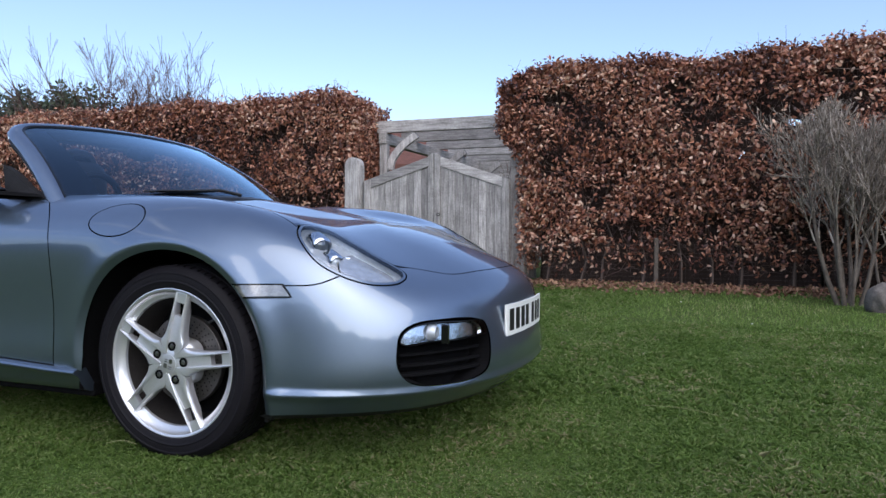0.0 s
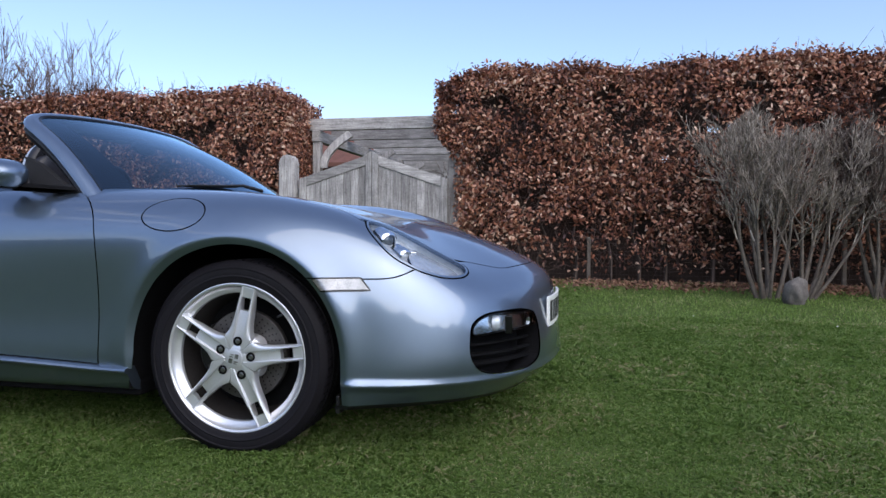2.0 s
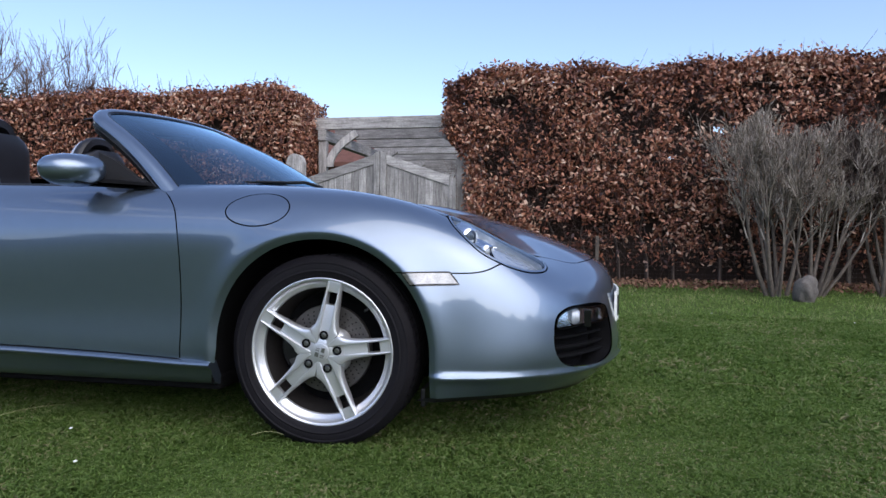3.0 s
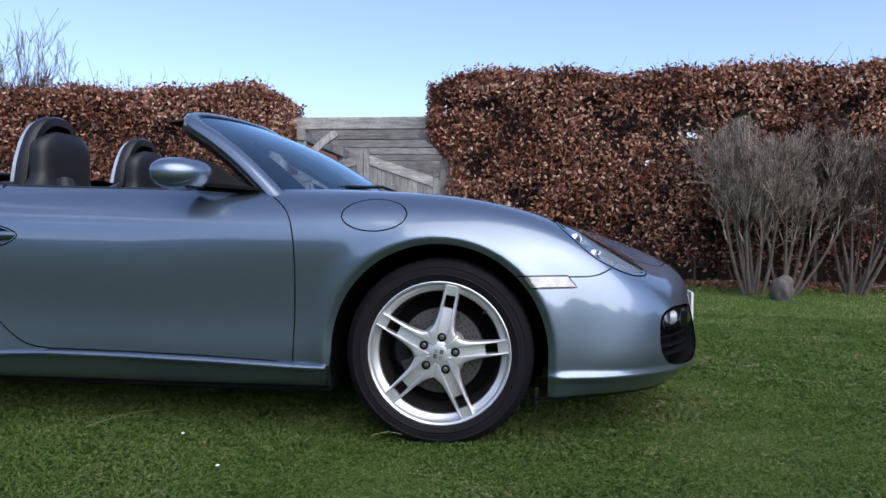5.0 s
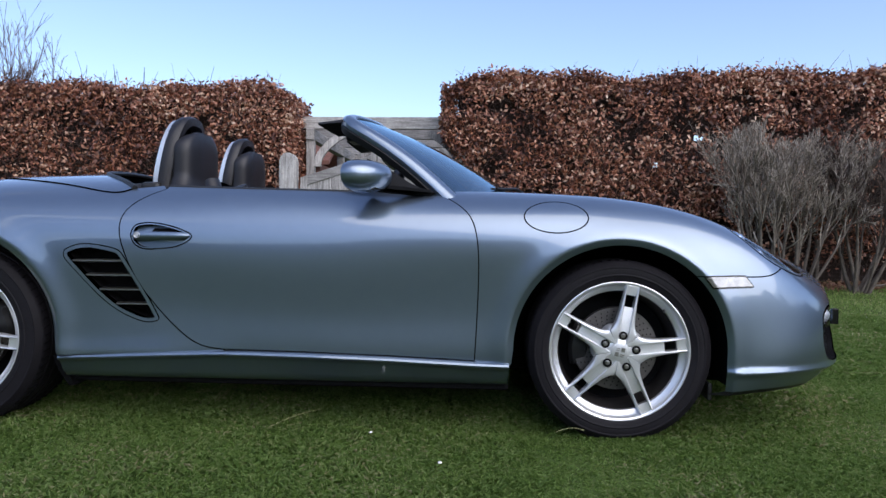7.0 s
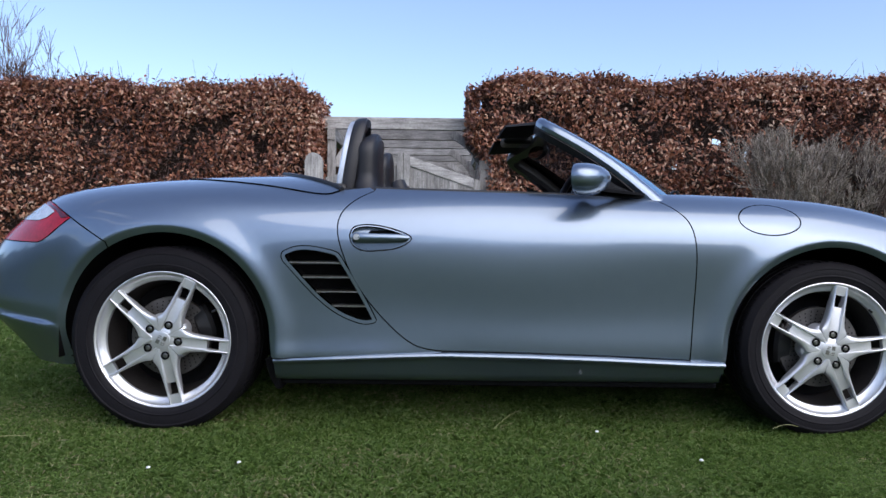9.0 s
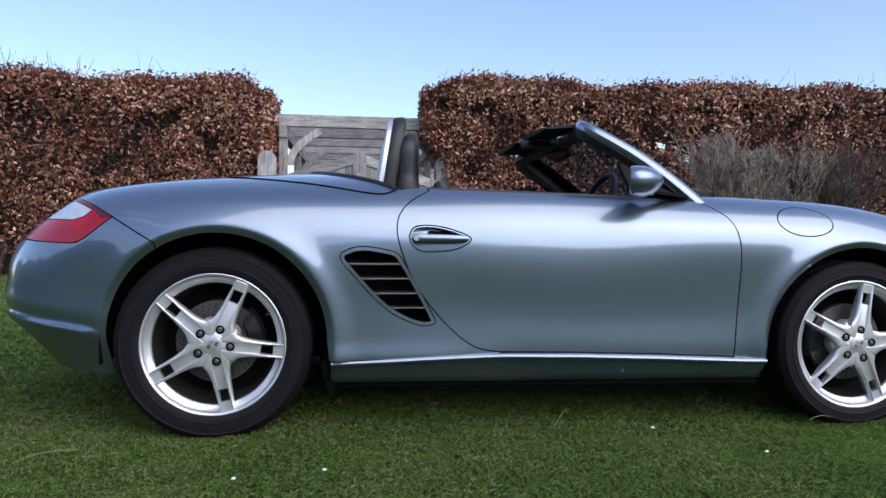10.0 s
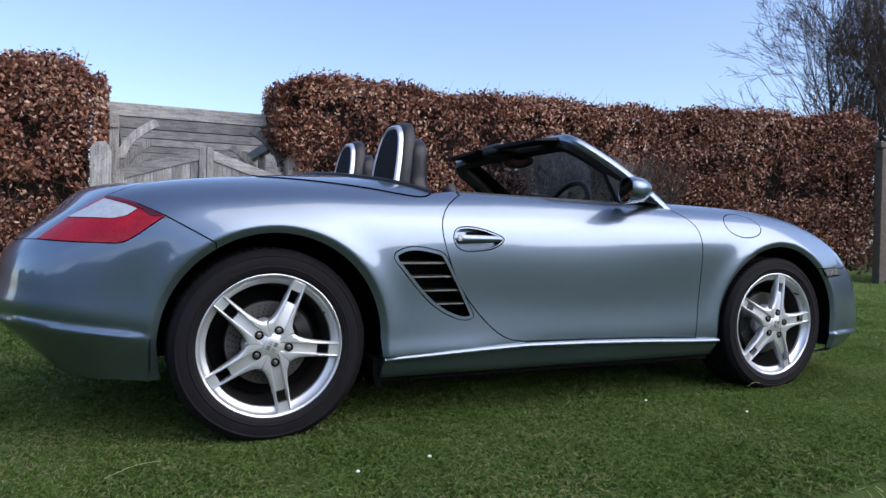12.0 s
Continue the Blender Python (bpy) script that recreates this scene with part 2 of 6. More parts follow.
def ramp_material(name, stops, rough=0.6, patch=0.0, patch_scale=0.7, translucent=0.0, spec=0.35, through=(0.2, 0.2, 0.1)):
    """Each loose piece takes its colour from a ramp; a slow noise shifts whole patches."""
    m = bpy.data.materials.new(name)
    m.use_nodes = True
    n, l = m.node_tree.nodes, m.node_tree.links
    b = n["Principled BSDF"]
    b.inputs["Roughness"].default_value, b.inputs["Specular IOR Level"].default_value = rough, spec
    geo, ramp, tc, nz = n.new("ShaderNodeNewGeometry"), n.new("ShaderNodeValToRGB"), n.new("ShaderNodeTexCoord"), n.new("ShaderNodeTexNoise")
    els = ramp.color_ramp.elements
    while len(els) < len(stops):
        els.new(0.5)
    for e, (p, c) in zip(els, stops):
        e.position, e.color = p, (*c, 1)
    nz.inputs["Scale"].default_value, nz.inputs["Detail"].default_value = patch_scale, 3
    l.new(tc.outputs["Object"], nz.inputs["Vector"])
    sub, mad = n.new("ShaderNodeMath"), n.new("ShaderNodeMath")
    sub.operation, sub.inputs[1].default_value = "SUBTRACT", 0.5
    l.new(nz.outputs["Fac"], sub.inputs[0])
    mad.operation, mad.inputs[1].default_value, mad.use_clamp = "MULTIPLY_ADD", patch, True
    l.new(sub.outputs[0], mad.inputs[0])
    l.new(geo.outputs["Random Per Island"], mad.inputs[2])
    l.new(mad.outputs[0], ramp.inputs[0])
    l.new(ramp.outputs[0], b.inputs["Base Color"])
    if translucent:
        tl, mx = n.new("ShaderNodeBsdfTranslucent"), n.new("ShaderNodeMixShader")
        mx.inputs[0].default_value = translucent
        l.new(ramp.outputs[0], tl.inputs[0])
        l.new(b.outputs[0], mx.inputs[1])
        l.new(tl.outputs[0], mx.inputs[2])
        l.new(mx.outputs[0], n["Material Output"].inputs[0])
    return m


BEECH = ramp_material("dry_beech_leaf", [(0, (.046, .016, .012)), (.28, (.130, .044, .027)), (.56, (.262, .094, .053)), (.80, (.45, .205, .122)), (1, (.65, .45, .33))], .45, .95, 1.0, .18, .5)
LITTER = ramp_material("leaf_litter", [(0, (.07, .035, .022)), (.5, (.16, .075, .045)), (1, (.30, .18, .11))], .75, .3, 2)
BLADE = ramp_material("grass_blade", [(0, (.118, .192, .044)), (.45, (.196, .298, .080)), (.8, (.258, .356, .120)), (.95, (.33, .375, .16)), (1, (.46, .43, .24))], .65, .95, 1.5, .45, .10)
TWIG = ramp_material("grey_twig", [(0, (.09, .073, .06)), (.5, (.18, .15, .125)), (.85, (.29, .25, .21)), (1, (.40, .355, .31))], .8, .4, 2)
BARKDARK = ramp_material("dark_twig", [(0, (.035, .026, .022)), (.6, (.07, .05, .042)), (1, (.12, .09, .075))], .85, .3, 2)
REDTWIG = ramp_material("reddish_bare_twig", [(0, (.06, .035, .03)), (.6, (.11, .07, .06)), (1, (.17, .12, .10))], .85, .3, 1)
IVY = ramp_material("evergreen_leaf", [(0, (.012, .022, .010)), (.6, (.025, .042, .018)), (1, (.06, .085, .035))], .4, .4, 1, 0, .5)
# dark brown that carries the shade deep inside hedges, bush and tree belts
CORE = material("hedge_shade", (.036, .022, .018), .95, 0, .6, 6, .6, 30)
SOIL = material("lawn_thatch", (.052, .088, .020), .95, 0, .5, 2.2, .8, 90, spec=.1, second=(.074, .098, .030))
OAK = material("silvered_oak", (.47, .46, .455), .8, 0, .5, 5, .5, 60, second=(.27, .262, .258))
STONE = material("grey_field_stone", (.15, .135, .125), .85, 0, .4, 9, .9, 26, second=(.07, .062, .055))
BRICKRED = material("old_red_brick", (.17, .075, .055), .9, 0, .4, 6, .6, 40)
BARK = material("grey_bark", (.15, .125, .102), .85, 0, .5, 16, .7, 70, second=(.07, .056, .046))


def wood_grain(m, axis_scale):
    """Streaks along the grain, stretched along one axis."""
    n, l = m.node_tree.nodes, m.node_tree.links
    tc, mp, nz, rp, mx = (n.new(k) for k in ("ShaderNodeTexCoord", "ShaderNodeMapping", "ShaderNodeTexNoise", "ShaderNodeValToRGB", "ShaderNodeMixRGB"))
    info = n.new("ShaderNodeObjectInfo")
    l.new(tc.outputs["Object"], mp.inputs[0])
    mp.inputs["Scale"].default_value = axis_scale
    l.new(info.outputs["Random"], mp.inputs["Location"])
    l.new(mp.outputs[0], nz.inputs["Vector"])
    nz.inputs["Scale"].default_value, nz.inputs["Detail"].default_value = 6, 7
    rp.color_ramp.elements[0].position, rp.color_ramp.elements[1].position = .32, .7
    rp.color_ramp.elements[0].color, rp.color_ramp.elements[1].color = (.45, .43, .42, 1), (1.15, 1.12, 1.08, 1)
    l.new(nz.outputs["Fac"], rp.inputs[0])
    b = n["Principled BSDF"]
    old = b.inputs["Base Color"].links[0].from_socket
    mx.blend_type, mx.inputs[0].default_value = "MULTIPLY", .85
    l.new(old, mx.inputs[1])
    l.new(rp.outputs[0], mx.inputs[2])
    tone = n.new("ShaderNodeMixRGB")
    tone.blend_type, tone.inputs[0].default_value = "MULTIPLY", 1
    rng = n.new("ShaderNodeMapRange")
    rng.inputs[3].default_value, rng.inputs[4].default_value = .58, 1.28
    l.new(info.outputs["Random"], rng.inputs[0])
    l.new(mx.outputs[0], tone.inputs[1])
    l.new(rng.outputs[0], tone.inputs[2])
    l.new(tone.outputs[0], b.inputs["Base Color"])
    return m


OAK_UP = wood_grain(OAK.copy(), (9, 9, .7))
OAK_ACROSS = wood_grain(OAK.copy(), (.7, 9, 9))


# ---- ground: one lawn, level under the car, rising gently to the hedges ----
def ground_z(x, y):
    y = np.asarray(y, float)
    return np.interp(y, (-.85, 1.0, 3.2, 4.3, 5.5, 6.2, 7.5, 12), (.012, -.008, -.030, -.015, .035, .085, .10, .10)) + 0 * np.asarray(x, float)


_gx = np.r_[-900, -300, -100, -40, -20, np.arange(-14, 16, .25), 20, 40, 100, 300, 900]
_gy = np.r_[-900, -300, -100, -40, -15, np.arange(-6, 13, .25), 20, 40, 100, 300, 900]
_X, _Y = np.meshgrid(_gx, _gy, indexing="ij")
_Z = ground_z(_X, _Y) - .006 + .006 * np.sin(_X * 2.1 + 1.3 * np.sin(_Y)) * np.cos(_Y * 1.7)
_i = np.arange(_X.size).reshape(_X.shape)
ground = link("ground", bulk("ground", np.stack([_X, _Y, _Z], -1).reshape(-1, 3), np.stack([_i[:-1, :-1], _i[1:, :-1], _i[1:, 1:], _i[:-1, 1:]], -1).reshape(-1, 4), True), SOIL)
tagged(ground, "mown green lawn, slightly worn, rising to the hedges", "ground", kind="structure")

# ---- the car: x forward from the front axle, y = 0 its middle, z = 0 the ground ----
from mathutils.geometry import delaunay_2d_cdt

# Eight lines along the body from the middle of the nose to the middle of the tail: (x, half width, height) at 14 stations.
RINGS = []
RINGS.append([(.940, 0, .195), (.914, .28, .193), (.787, .605, .190), (.62, .765, .192), (.375, .855, .185), (0, .85, .18), (-.42, .84, .185),
              (-1.1, .85, .182), (-1.75, .865, .19), (-2.4, .875, .21), (-2.76, .80, .222), (-2.99, .63, .218), (-3.10, .35, .218), (-3.13, 0, .218)])
RINGS.append([(.997, 0, .25), (.970, .30, .25), (.833, .635, .25), (.64, .80, .25), (.39, .866, .247), (0, .868, .26), (-.42, .862, .265),
              (-1.1, .868, .275), (-1.75, .882, .28), (-2.4, .895, .31), (-2.79, .843, .352), (-3.108, .664, .376), (-3.258, .362, .386), (-3.293, 0, .386)])
RINGS.append([(.992, 0, .39), (.969, .30, .39), (.836, .645, .38), (.655, .80, .39), (.385, .874, .40), (0, .885, .42), (-.42, .868, .42),
              (-1.1, .870, .42), (-1.75, .886, .45), (-2.4, .91, .47), (-2.793, .858, .48), (-3.138, .680, .50), (-3.282, .370, .52), (-3.317, 0, .52)])
RINGS.append([(.974, 0, .52), (.942, .30, .52), (.804, .625, .52), (.63, .785, .54), (.37, .868, .57), (0, .893, .61), (-.42, .884, .62),
              (-1.1, .886, .62), (-1.75, .899, .64), (-2.4, .918, .66), (-2.78, .868, .65), (-3.12, .652, .66), (-3.24, .36, .66), (-3.275, 0, .665)])
RINGS.append([(.925, 0, .597), (.885, .28, .596), (.745, .555, .60), (.575, .745, .655), (.36, .822, .715), (0, .860, .768), (-.42, .872, .770),
              (-1.1, .868, .77), (-1.75, .876, .785), (-2.4, .874, .815), (-2.73, .852, .785), (-2.99, .645, .795), (-3.11, .35, .77), (-3.15, 0, .775)])
RINGS.append([(.80, 0, .662), (.76, .24, .662), (.64, .46, .672), (.495, .63, .735), (.32, .705, .802), (0, .722, .862), (-.42, .755, .868),
              (-1.1, .775, .875), (-1.75, .765, .888), (-2.4, .705, .905), (-2.71, .71, .878), (-2.90, .555, .872), (-3.01, .31, .868), (-3.04, 0, .868)])
RINGS.append([(.60, 0, .737), (.575, .18, .737), (.505, .33, .748), (.41, .44, .772), (.28, .49, .798), (0, .48, .846), (-.42, .54, .893),
              (-1.1, .56, .91), (-1.75, .52, .953), (-2.4, .42, .942), (-2.6, .39, .925), (-2.73, .31, .91), (-2.80, .17, .91), (-2.82, 0, .91)])
RINGS.append([(.42, 0, .782), (.41, 0, .785), (.38, 0, .793), (.33, 0, .798), (.25, 0, .814), (0, 0, .860), (-.42, 0, .920),
              (-1.1, 0, .95), (-1.75, 0, 1.01), (-2.4, 0, .950), (-2.55, 0, .94), (-2.62, 0, .925), (-2.65, 0, .92), (-2.66, 0, .92)])
FRONT_ARCH, REAR_ARCH = (0.003, 0.325, 0.368), (-2.388, 0.345, 0.372)
FLIP = np.array([1, -1, 1])


def body_grid(nw=1000, ns=260):
    """The skin of the right half as a fine grid; its two parameters are about metres along and up the body."""
    ring = np.array(RINGS)
    ring = np.concatenate([ring[:, 2:0:-1] * FLIP, ring, ring[:, -2:-4:-1] * FLIP], 1)
    tw = np.r_[0, np.cumsum(np.linalg.norm(np.diff(ring[2:5].mean(0), axis=0), axis=1))]
    tw -= tw[2]
    rise = np.linalg.norm(np.diff(ring[:, 6:12], axis=0), axis=2).mean(1)
    ts = np.r_[0, np.cumsum(rise)]
    wq, sq = np.linspace(tw[2], tw[-3], nw), np.linspace(0, ts[-1], ns)
    along = np.stack([spline(tw, r, wq) for r in ring])                                  # rings x w x 3
    full = np.concatenate([along, along[-2:-4:-1] * FLIP])
    tfull = np.r_[ts, 2 * ts[-1] - ts[-2:-4:-1]]
    g = spline(tfull, full, sq).transpose(1, 0, 2)                                         # w x s x 3
    for axis, sigma in ((0, 0.035), (1, 0.018)):                                          # fair the skin
        h = (wq[1] - wq[0]) if axis == 0 else (sq[1] - sq[0])
        k = int(3 * sigma / h)
        ker = np.exp(-0.5 * (np.arange(-k, k + 1) * h / sigma) ** 2)
        ker /= ker.sum()
        q = np.moveaxis(g, axis, 0)
        low = q[k:0:-1] * FLIP if axis == 0 else 2 * q[0] - q[k:0:-1]
        q = np.concatenate([low, q, q[-2:-k - 2:-1] * FLIP])
        g = np.moveaxis(sum(ker[i] * q[i:len(q) - 2 * k + i] for i in range(2 * k + 1)), 0, axis)
    return wq, sq, g, ts, tw[2:-2]


WQ, SQ, SKIN, TS, TW = body_grid()


def dress_skin():
    """The rolled wheel-arch lips, and the creases low on the bumpers."""
    x, b, z = SKIN[..., 0], SKIN[..., 1], SKIN[..., 2]
    low = np.clip((TS[5] - SQ) / 0.1, 0, 1)[None, :]
    for (cx, cz, r0), lip in ((FRONT_ARCH, 0.024), (REAR_ARCH, 0.026)):
        r = np.where(z > cz, np.hypot(x - cx, z - cz), np.abs(x - cx))
        q = r - r0
        b += low * (0.011 * np.exp(-(((q - lip) / 0.05) ** 2)) * (q > lip) + (q <= lip) * 0.011)
        b -= low * 0.017 * np.clip(1 - q / lip, 0, 1.5)
    nose = np.clip((x - 0.33) / 0.1, 0, 1)
    push = 0.013 * np.exp(-(((z - 0.256) / 0.013) ** 2)) * nose
    tail = np.clip((-2.77 - x) / 0.08, 0, 1)
    crease = 0.372 + 0.04 * np.clip((-2.8 - x) / 0.35, 0, 1)
    push = push + 0.020 * np.where(z > crease, np.exp(-(((z - crease) / 0.012) ** 2)), np.exp(-(((z - crease) / 0.06) ** 2))) * tail
    b += 0.009 * np.exp(-(((z - 0.275) / 0.05) ** 2)) * np.clip((x + 2.10) / 0.12, 0, 1) * np.clip((-1.30 - x) / 0.35, 0, 1)
    side = np.clip(b / 0.75, 0, 1)
    b += push * side
    x += push * np.sqrt(1 - side**2) * np.sign(x + 1)


dress_skin()
_dw, _ds = np.gradient(SKIN, axis=0), np.gradient(SKIN, axis=1)
NORMAL = np.cross(_ds, _dw)
NORMAL /= np.linalg.norm(NORMAL, axis=2, keepdims=True) + 1e-9
if NORMAL[len(WQ) // 2, 40, 1] < 0:
    NORMAL = -NORMAL


def at(ws, field=None):
    """The skin, or another field on its grid, at parameters ws."""
    field = SKIN if field is None else field
    ws = np.atleast_2d(ws)
    fw = np.clip((ws[:, 0] - WQ[0]) / (WQ[1] - WQ[0]), 0, len(WQ) - 1.001)
    fs = np.clip((ws[:, 1] - SQ[0]) / (SQ[1] - SQ[0]), 0, len(SQ) - 1.001)
    i, j = fw.astype(int), fs.astype(int)
    u, v = (fw - i)[:, None], (fs - j)[:, None]
    return (field[i, j] * (1 - u) * (1 - v) + field[i + 1, j] * u * (1 - v) + field[i, j + 1] * (1 - u) * v + field[i + 1, j + 1] * u * v)


VIEWS = {"s": (0, 2), "t": (0, 1), "f": (1, 2), "r": (1, 2)}


def on_skin(view, pts):
    """Parameters of points given in side (x, z), top (x, half width), front or rear (half width, z) view."""
    ax = VIEWS[view]
    ok = np.ones((len(WQ), len(SQ)), bool)
    if view == "s":
        ok[:, SQ > TS[5] + 0.02] = False
    elif view == "t":
        ok[:, SQ < TS[3]] = False
    elif view == "f":
        ok[WQ > TW[4]] = False
        ok[:, SQ > TS[5]] = False
    else:
        ok[WQ < TW[9]] = False
        ok[:, SQ > TS[6]] = False
    sub = (slice(None, None, 3), slice(None, None, 2))
    flat = SKIN[sub][..., ax].reshape(-1, 2)
    bad = ~ok[sub].reshape(-1)
    par = np.stack(np.meshgrid(WQ[::3], SQ[::2], indexing="ij"), -1).reshape(-1, 2)
    out = []
    for p in np.asarray(pts, float):
        d = ((flat - p) ** 2).sum(1)
        d[bad] = 9
        q = par[d.argmin()].copy()
        for _ in range(6):
            e = 2e-3
            c, cw, cs = at([q, q + (e, 0), q + (0, e)])[:, ax]
            j = np.stack([(cw - c) / e, (cs - c) / e], 1)
            step = np.linalg.lstsq(j, p - c, rcond=0.05)[0]
            q += np.clip(step, -0.02, 0.02)
        q[0], q[1] = np.clip(q[0], WQ[0], WQ[-1]), np.clip(q[1], SQ[0], SQ[-1])
        out.append(q)
    return np.array(out)


def inside(poly, pts):
    """Which points lie in a polygon."""
    x, y = pts[:, 0][:, None], pts[:, 1][:, None]
    a, b = poly, np.roll(poly, -1, 0)
    cross = (a[:, 1] > y) != (b[:, 1] > y)
    xi = a[:, 0] + (y - a[:, 1]) * (b[:, 0] - a[:, 0]) / np.where(b[:, 1] == a[:, 1], 1e-12, b[:, 1] - a[:, 1])
    return (cross & (x < xi)).sum(1) % 2 == 1


def even(ring, step=0.012):
    """A closed ring with evenly spaced points, keeping its corners."""
    out = []
    for a, b in zip(ring, np.roll(ring, -1, 0)):
        d = np.linalg.norm(b - a)
        if d < 1e-5:
            continue
        k = max(1, int(round(d / step)))
        out += [a + (b - a) * i / k for i in range(k)]
    return np.array(out)


def shrink(ring, gap):
    """Moves a ring inwards by gap metres on the skin; points on the middle line stay."""
    e = 2e-3
    lw = np.linalg.norm(at(ring + (e, 0)) - at(ring - (e, 0)), axis=1) / (2 * e) + 1e-3
    ls = np.linalg.norm(at(ring + (0, e)) - at(ring - (0, e)), axis=1) / (2 * e) + 1e-3
    scale = np.clip(np.stack([lw, ls], 1), 0.3, 3)
    m = ring * scale.mean(0)
    t = np.roll(m, -1, 0) - np.roll(m, 1, 0)
    nrm = np.stack([-t[:, 1], t[:, 0]], 1)
    nrm /= np.linalg.norm(nrm, axis=1, keepdims=True) + 1e-9
    area = (m[:, 0] * np.roll(m[:, 1], -1) - m[:, 1] * np.roll(m[:, 0], -1)).sum()
    seam = np.abs(at(ring)[:, 1]) < 0.004
    return ring + np.where(seam, 0, 1)[:, None] * nrm * np.sign(area) * gap / scale


def lip_points(which, lip):
    """Rows of points along a rolled arch lip, so that its edge is crisp."""
    cx, cz, r = which
    rows = []
    for k in (0.5 * lip, lip - 0.0045, lip - 0.001, lip + 0.003, lip + 0.012):
        rows += [(cx + (r + k) * math.cos(a), cz + (r + k) * math.sin(a)) for a in np.linspace(0, math.pi, 110)]
        rows += [(cx + s * (r + k), z) for s in (-1, 1) for z in np.arange(.2, cz, .013)]
    return np.array(rows)


def panel_mesh(name, outline, holes=(), step=0.018, extra=None, gap=0.0022, depth=0.014, lift=0.0, side=-1, both=False, stretch=None):
    """A skin panel inside an outline, with turned-in edges. side: -1 the right of the car, 1 the left; both: right and left in one."""
    ring = shrink(even(outline), gap) if gap else even(outline)
    inner = [shrink(even(h), -gap) if gap else even(h) for h in holes]
    lo, hi = ring.min(0), ring.max(0)
    gx, gy = np.meshgrid(np.arange(lo[0], hi[0], step), np.arange(lo[1], hi[1], step * 0.8), indexing="ij")
    pts = np.stack([gx.ravel(), gy.ravel()], 1)
    if extra is not None:
        d = np.array([((extra - p) ** 2).sum(1).min() for p in pts])
        pts = np.concatenate([pts[d > (0.5 * step) ** 2], extra])
    keep = inside(ring, pts)
    edge = np.concatenate([ring, *inner])
    for h in inner:
        keep &= ~inside(h, pts)
    pts = pts[keep]
    near = np.array([((edge - p) ** 2).sum(1).min() for p in pts]) if len(pts) else np.zeros(0)
    pts = pts[near > np.where(np.arange(len(pts)) < 0, 0, (0.0045 if extra is not None else 0.55 * step)) ** 2] if len(pts) else pts
    loops, start, edges = [ring, *inner], 0, []
    for r in loops:
        n = len(r)
        edges += [(start + i, start + (i + 1) % n) for i in range(n)]
        start += n
    allp = np.concatenate([edge, pts]) if len(pts) else edge
    vo, eo, fo, ov, oe, of = delaunay_2d_cdt([Vector(p) for p in allp], edges, [], 0, 1e-7)
    par = np.array([tuple(v) for v in vo])
    tri = np.array([f for f in fo])
    mid = par[tri].mean(1)
    good = inside(ring, mid)
    for h in inner:
        good &= ~inside(h, mid)
    tri = tri[good]
    pos, nor = at(par), at(par, NORMAL)
    nor /= np.linalg.norm(nor, axis=1, keepdims=True)
    pos = pos + nor * lift
    # turned-in edges
    where = {}
    for new_i, old in enumerate(ov):
        for o in old:
            where[o] = new_i
    fv, fn, ff, base = [], [], [], len(pos)
    start = 0
    for r in loops:
        n = len(r)
        ids = [where[start + i] for i in range(n)]
        start += n
        for i in range(n):
            a, c = ids[i], ids[(i + 1) % n]
            if abs(pos[a][1]) < 0.004 and abs(pos[c][1]) < 0.004:
                continue
            k = base + len(fv)
            fv += [pos[a], pos[c], pos[c] - nor[c] * depth, pos[a] - nor[a] * depth]
            e = np.cross(pos[c] - pos[a], nor[a])
            e = e / (np.linalg.norm(e) + 1e-9)
            fn += [e] * 4
            ff.append((k, k + 1, k + 2, k + 3))
    verts = np.concatenate([pos, np.array(fv).reshape(-1, 3)])
    norm = np.concatenate([nor, np.array(fn).reshape(-1, 3)])
    quads = ff
    wound = np.cross(verts[tri[:, 1]] - verts[tri[:, 0]], verts[tri[:, 2]] - verts[tri[:, 0]])
    flip = (wound * nor[tri[:, 0]]).sum(1) < 0
    tri[flip] = tri[flip][:, ::-1]
    sets = []
    if side < 0 or both:
        sets.append((verts * FLIP, norm * FLIP, True))
    if side > 0 or both:
        sets.append((verts, norm, False))
    V, N, F, off = [], [], [], 0
    for v, nn, rev in sets:
        V.append(v)
        N.append(nn)
        F += [tuple((t[::-1] if rev else t) + off) for t in tri] + [tuple(i + off for i in (q[::-1] if rev else q)) for q in quads]
        off += len(v)
    V, N = np.concatenate(V), np.concatenate(N)
    me = raw(name, V, [tuple(int(i) for i in f) for f in F])
    me.normals_split_custom_set_from_vertices([tuple(n) for n in N])
    return me


def edge_of(*runs):
    """A closed outline from runs of (view, points); view 'p' gives parameters themselves."""
    return np.concatenate([np.asarray(p, float) if v == "p" else on_skin(v, p) for v, p in runs])


def arch(which, a0, a1, step=0.012):
    cx, cz, r = which
    n = int(abs(radians(a1 - a0)) * r / step) + 2
    return [(cx + r * math.cos(radians(a)), cz + r * math.sin(radians(a))) for a in np.linspace(a0, a1, n)]


# lines shared by neighbouring panels, side view unless said otherwise
DOOR_FRONT = curve([(-.503, .280), (-.499, .36), (-.494, .48), (-.492, .612), (-.502, .73), (-.522, .786), (-.562, .828), (-.625, .866)])
DOOR_REAR = curve([(-1.655, .882), (-1.73, .836), (-1.769, .785), (-1.776, .735), (-1.757, .655), (-1.713, .553), (-1.649, .462), (-1.563, .372), (-1.489, .322), (-1.40, .3045)])
DOOR_LOW = line([(-1.40, .3045), (-1.1, .300), (-.8, .292), (-.503, .280)], 0.02)
WING_LOW = curve([(.268, .591), (.36, .590), (.472, .590), (.54, .597), (.587, .619)])
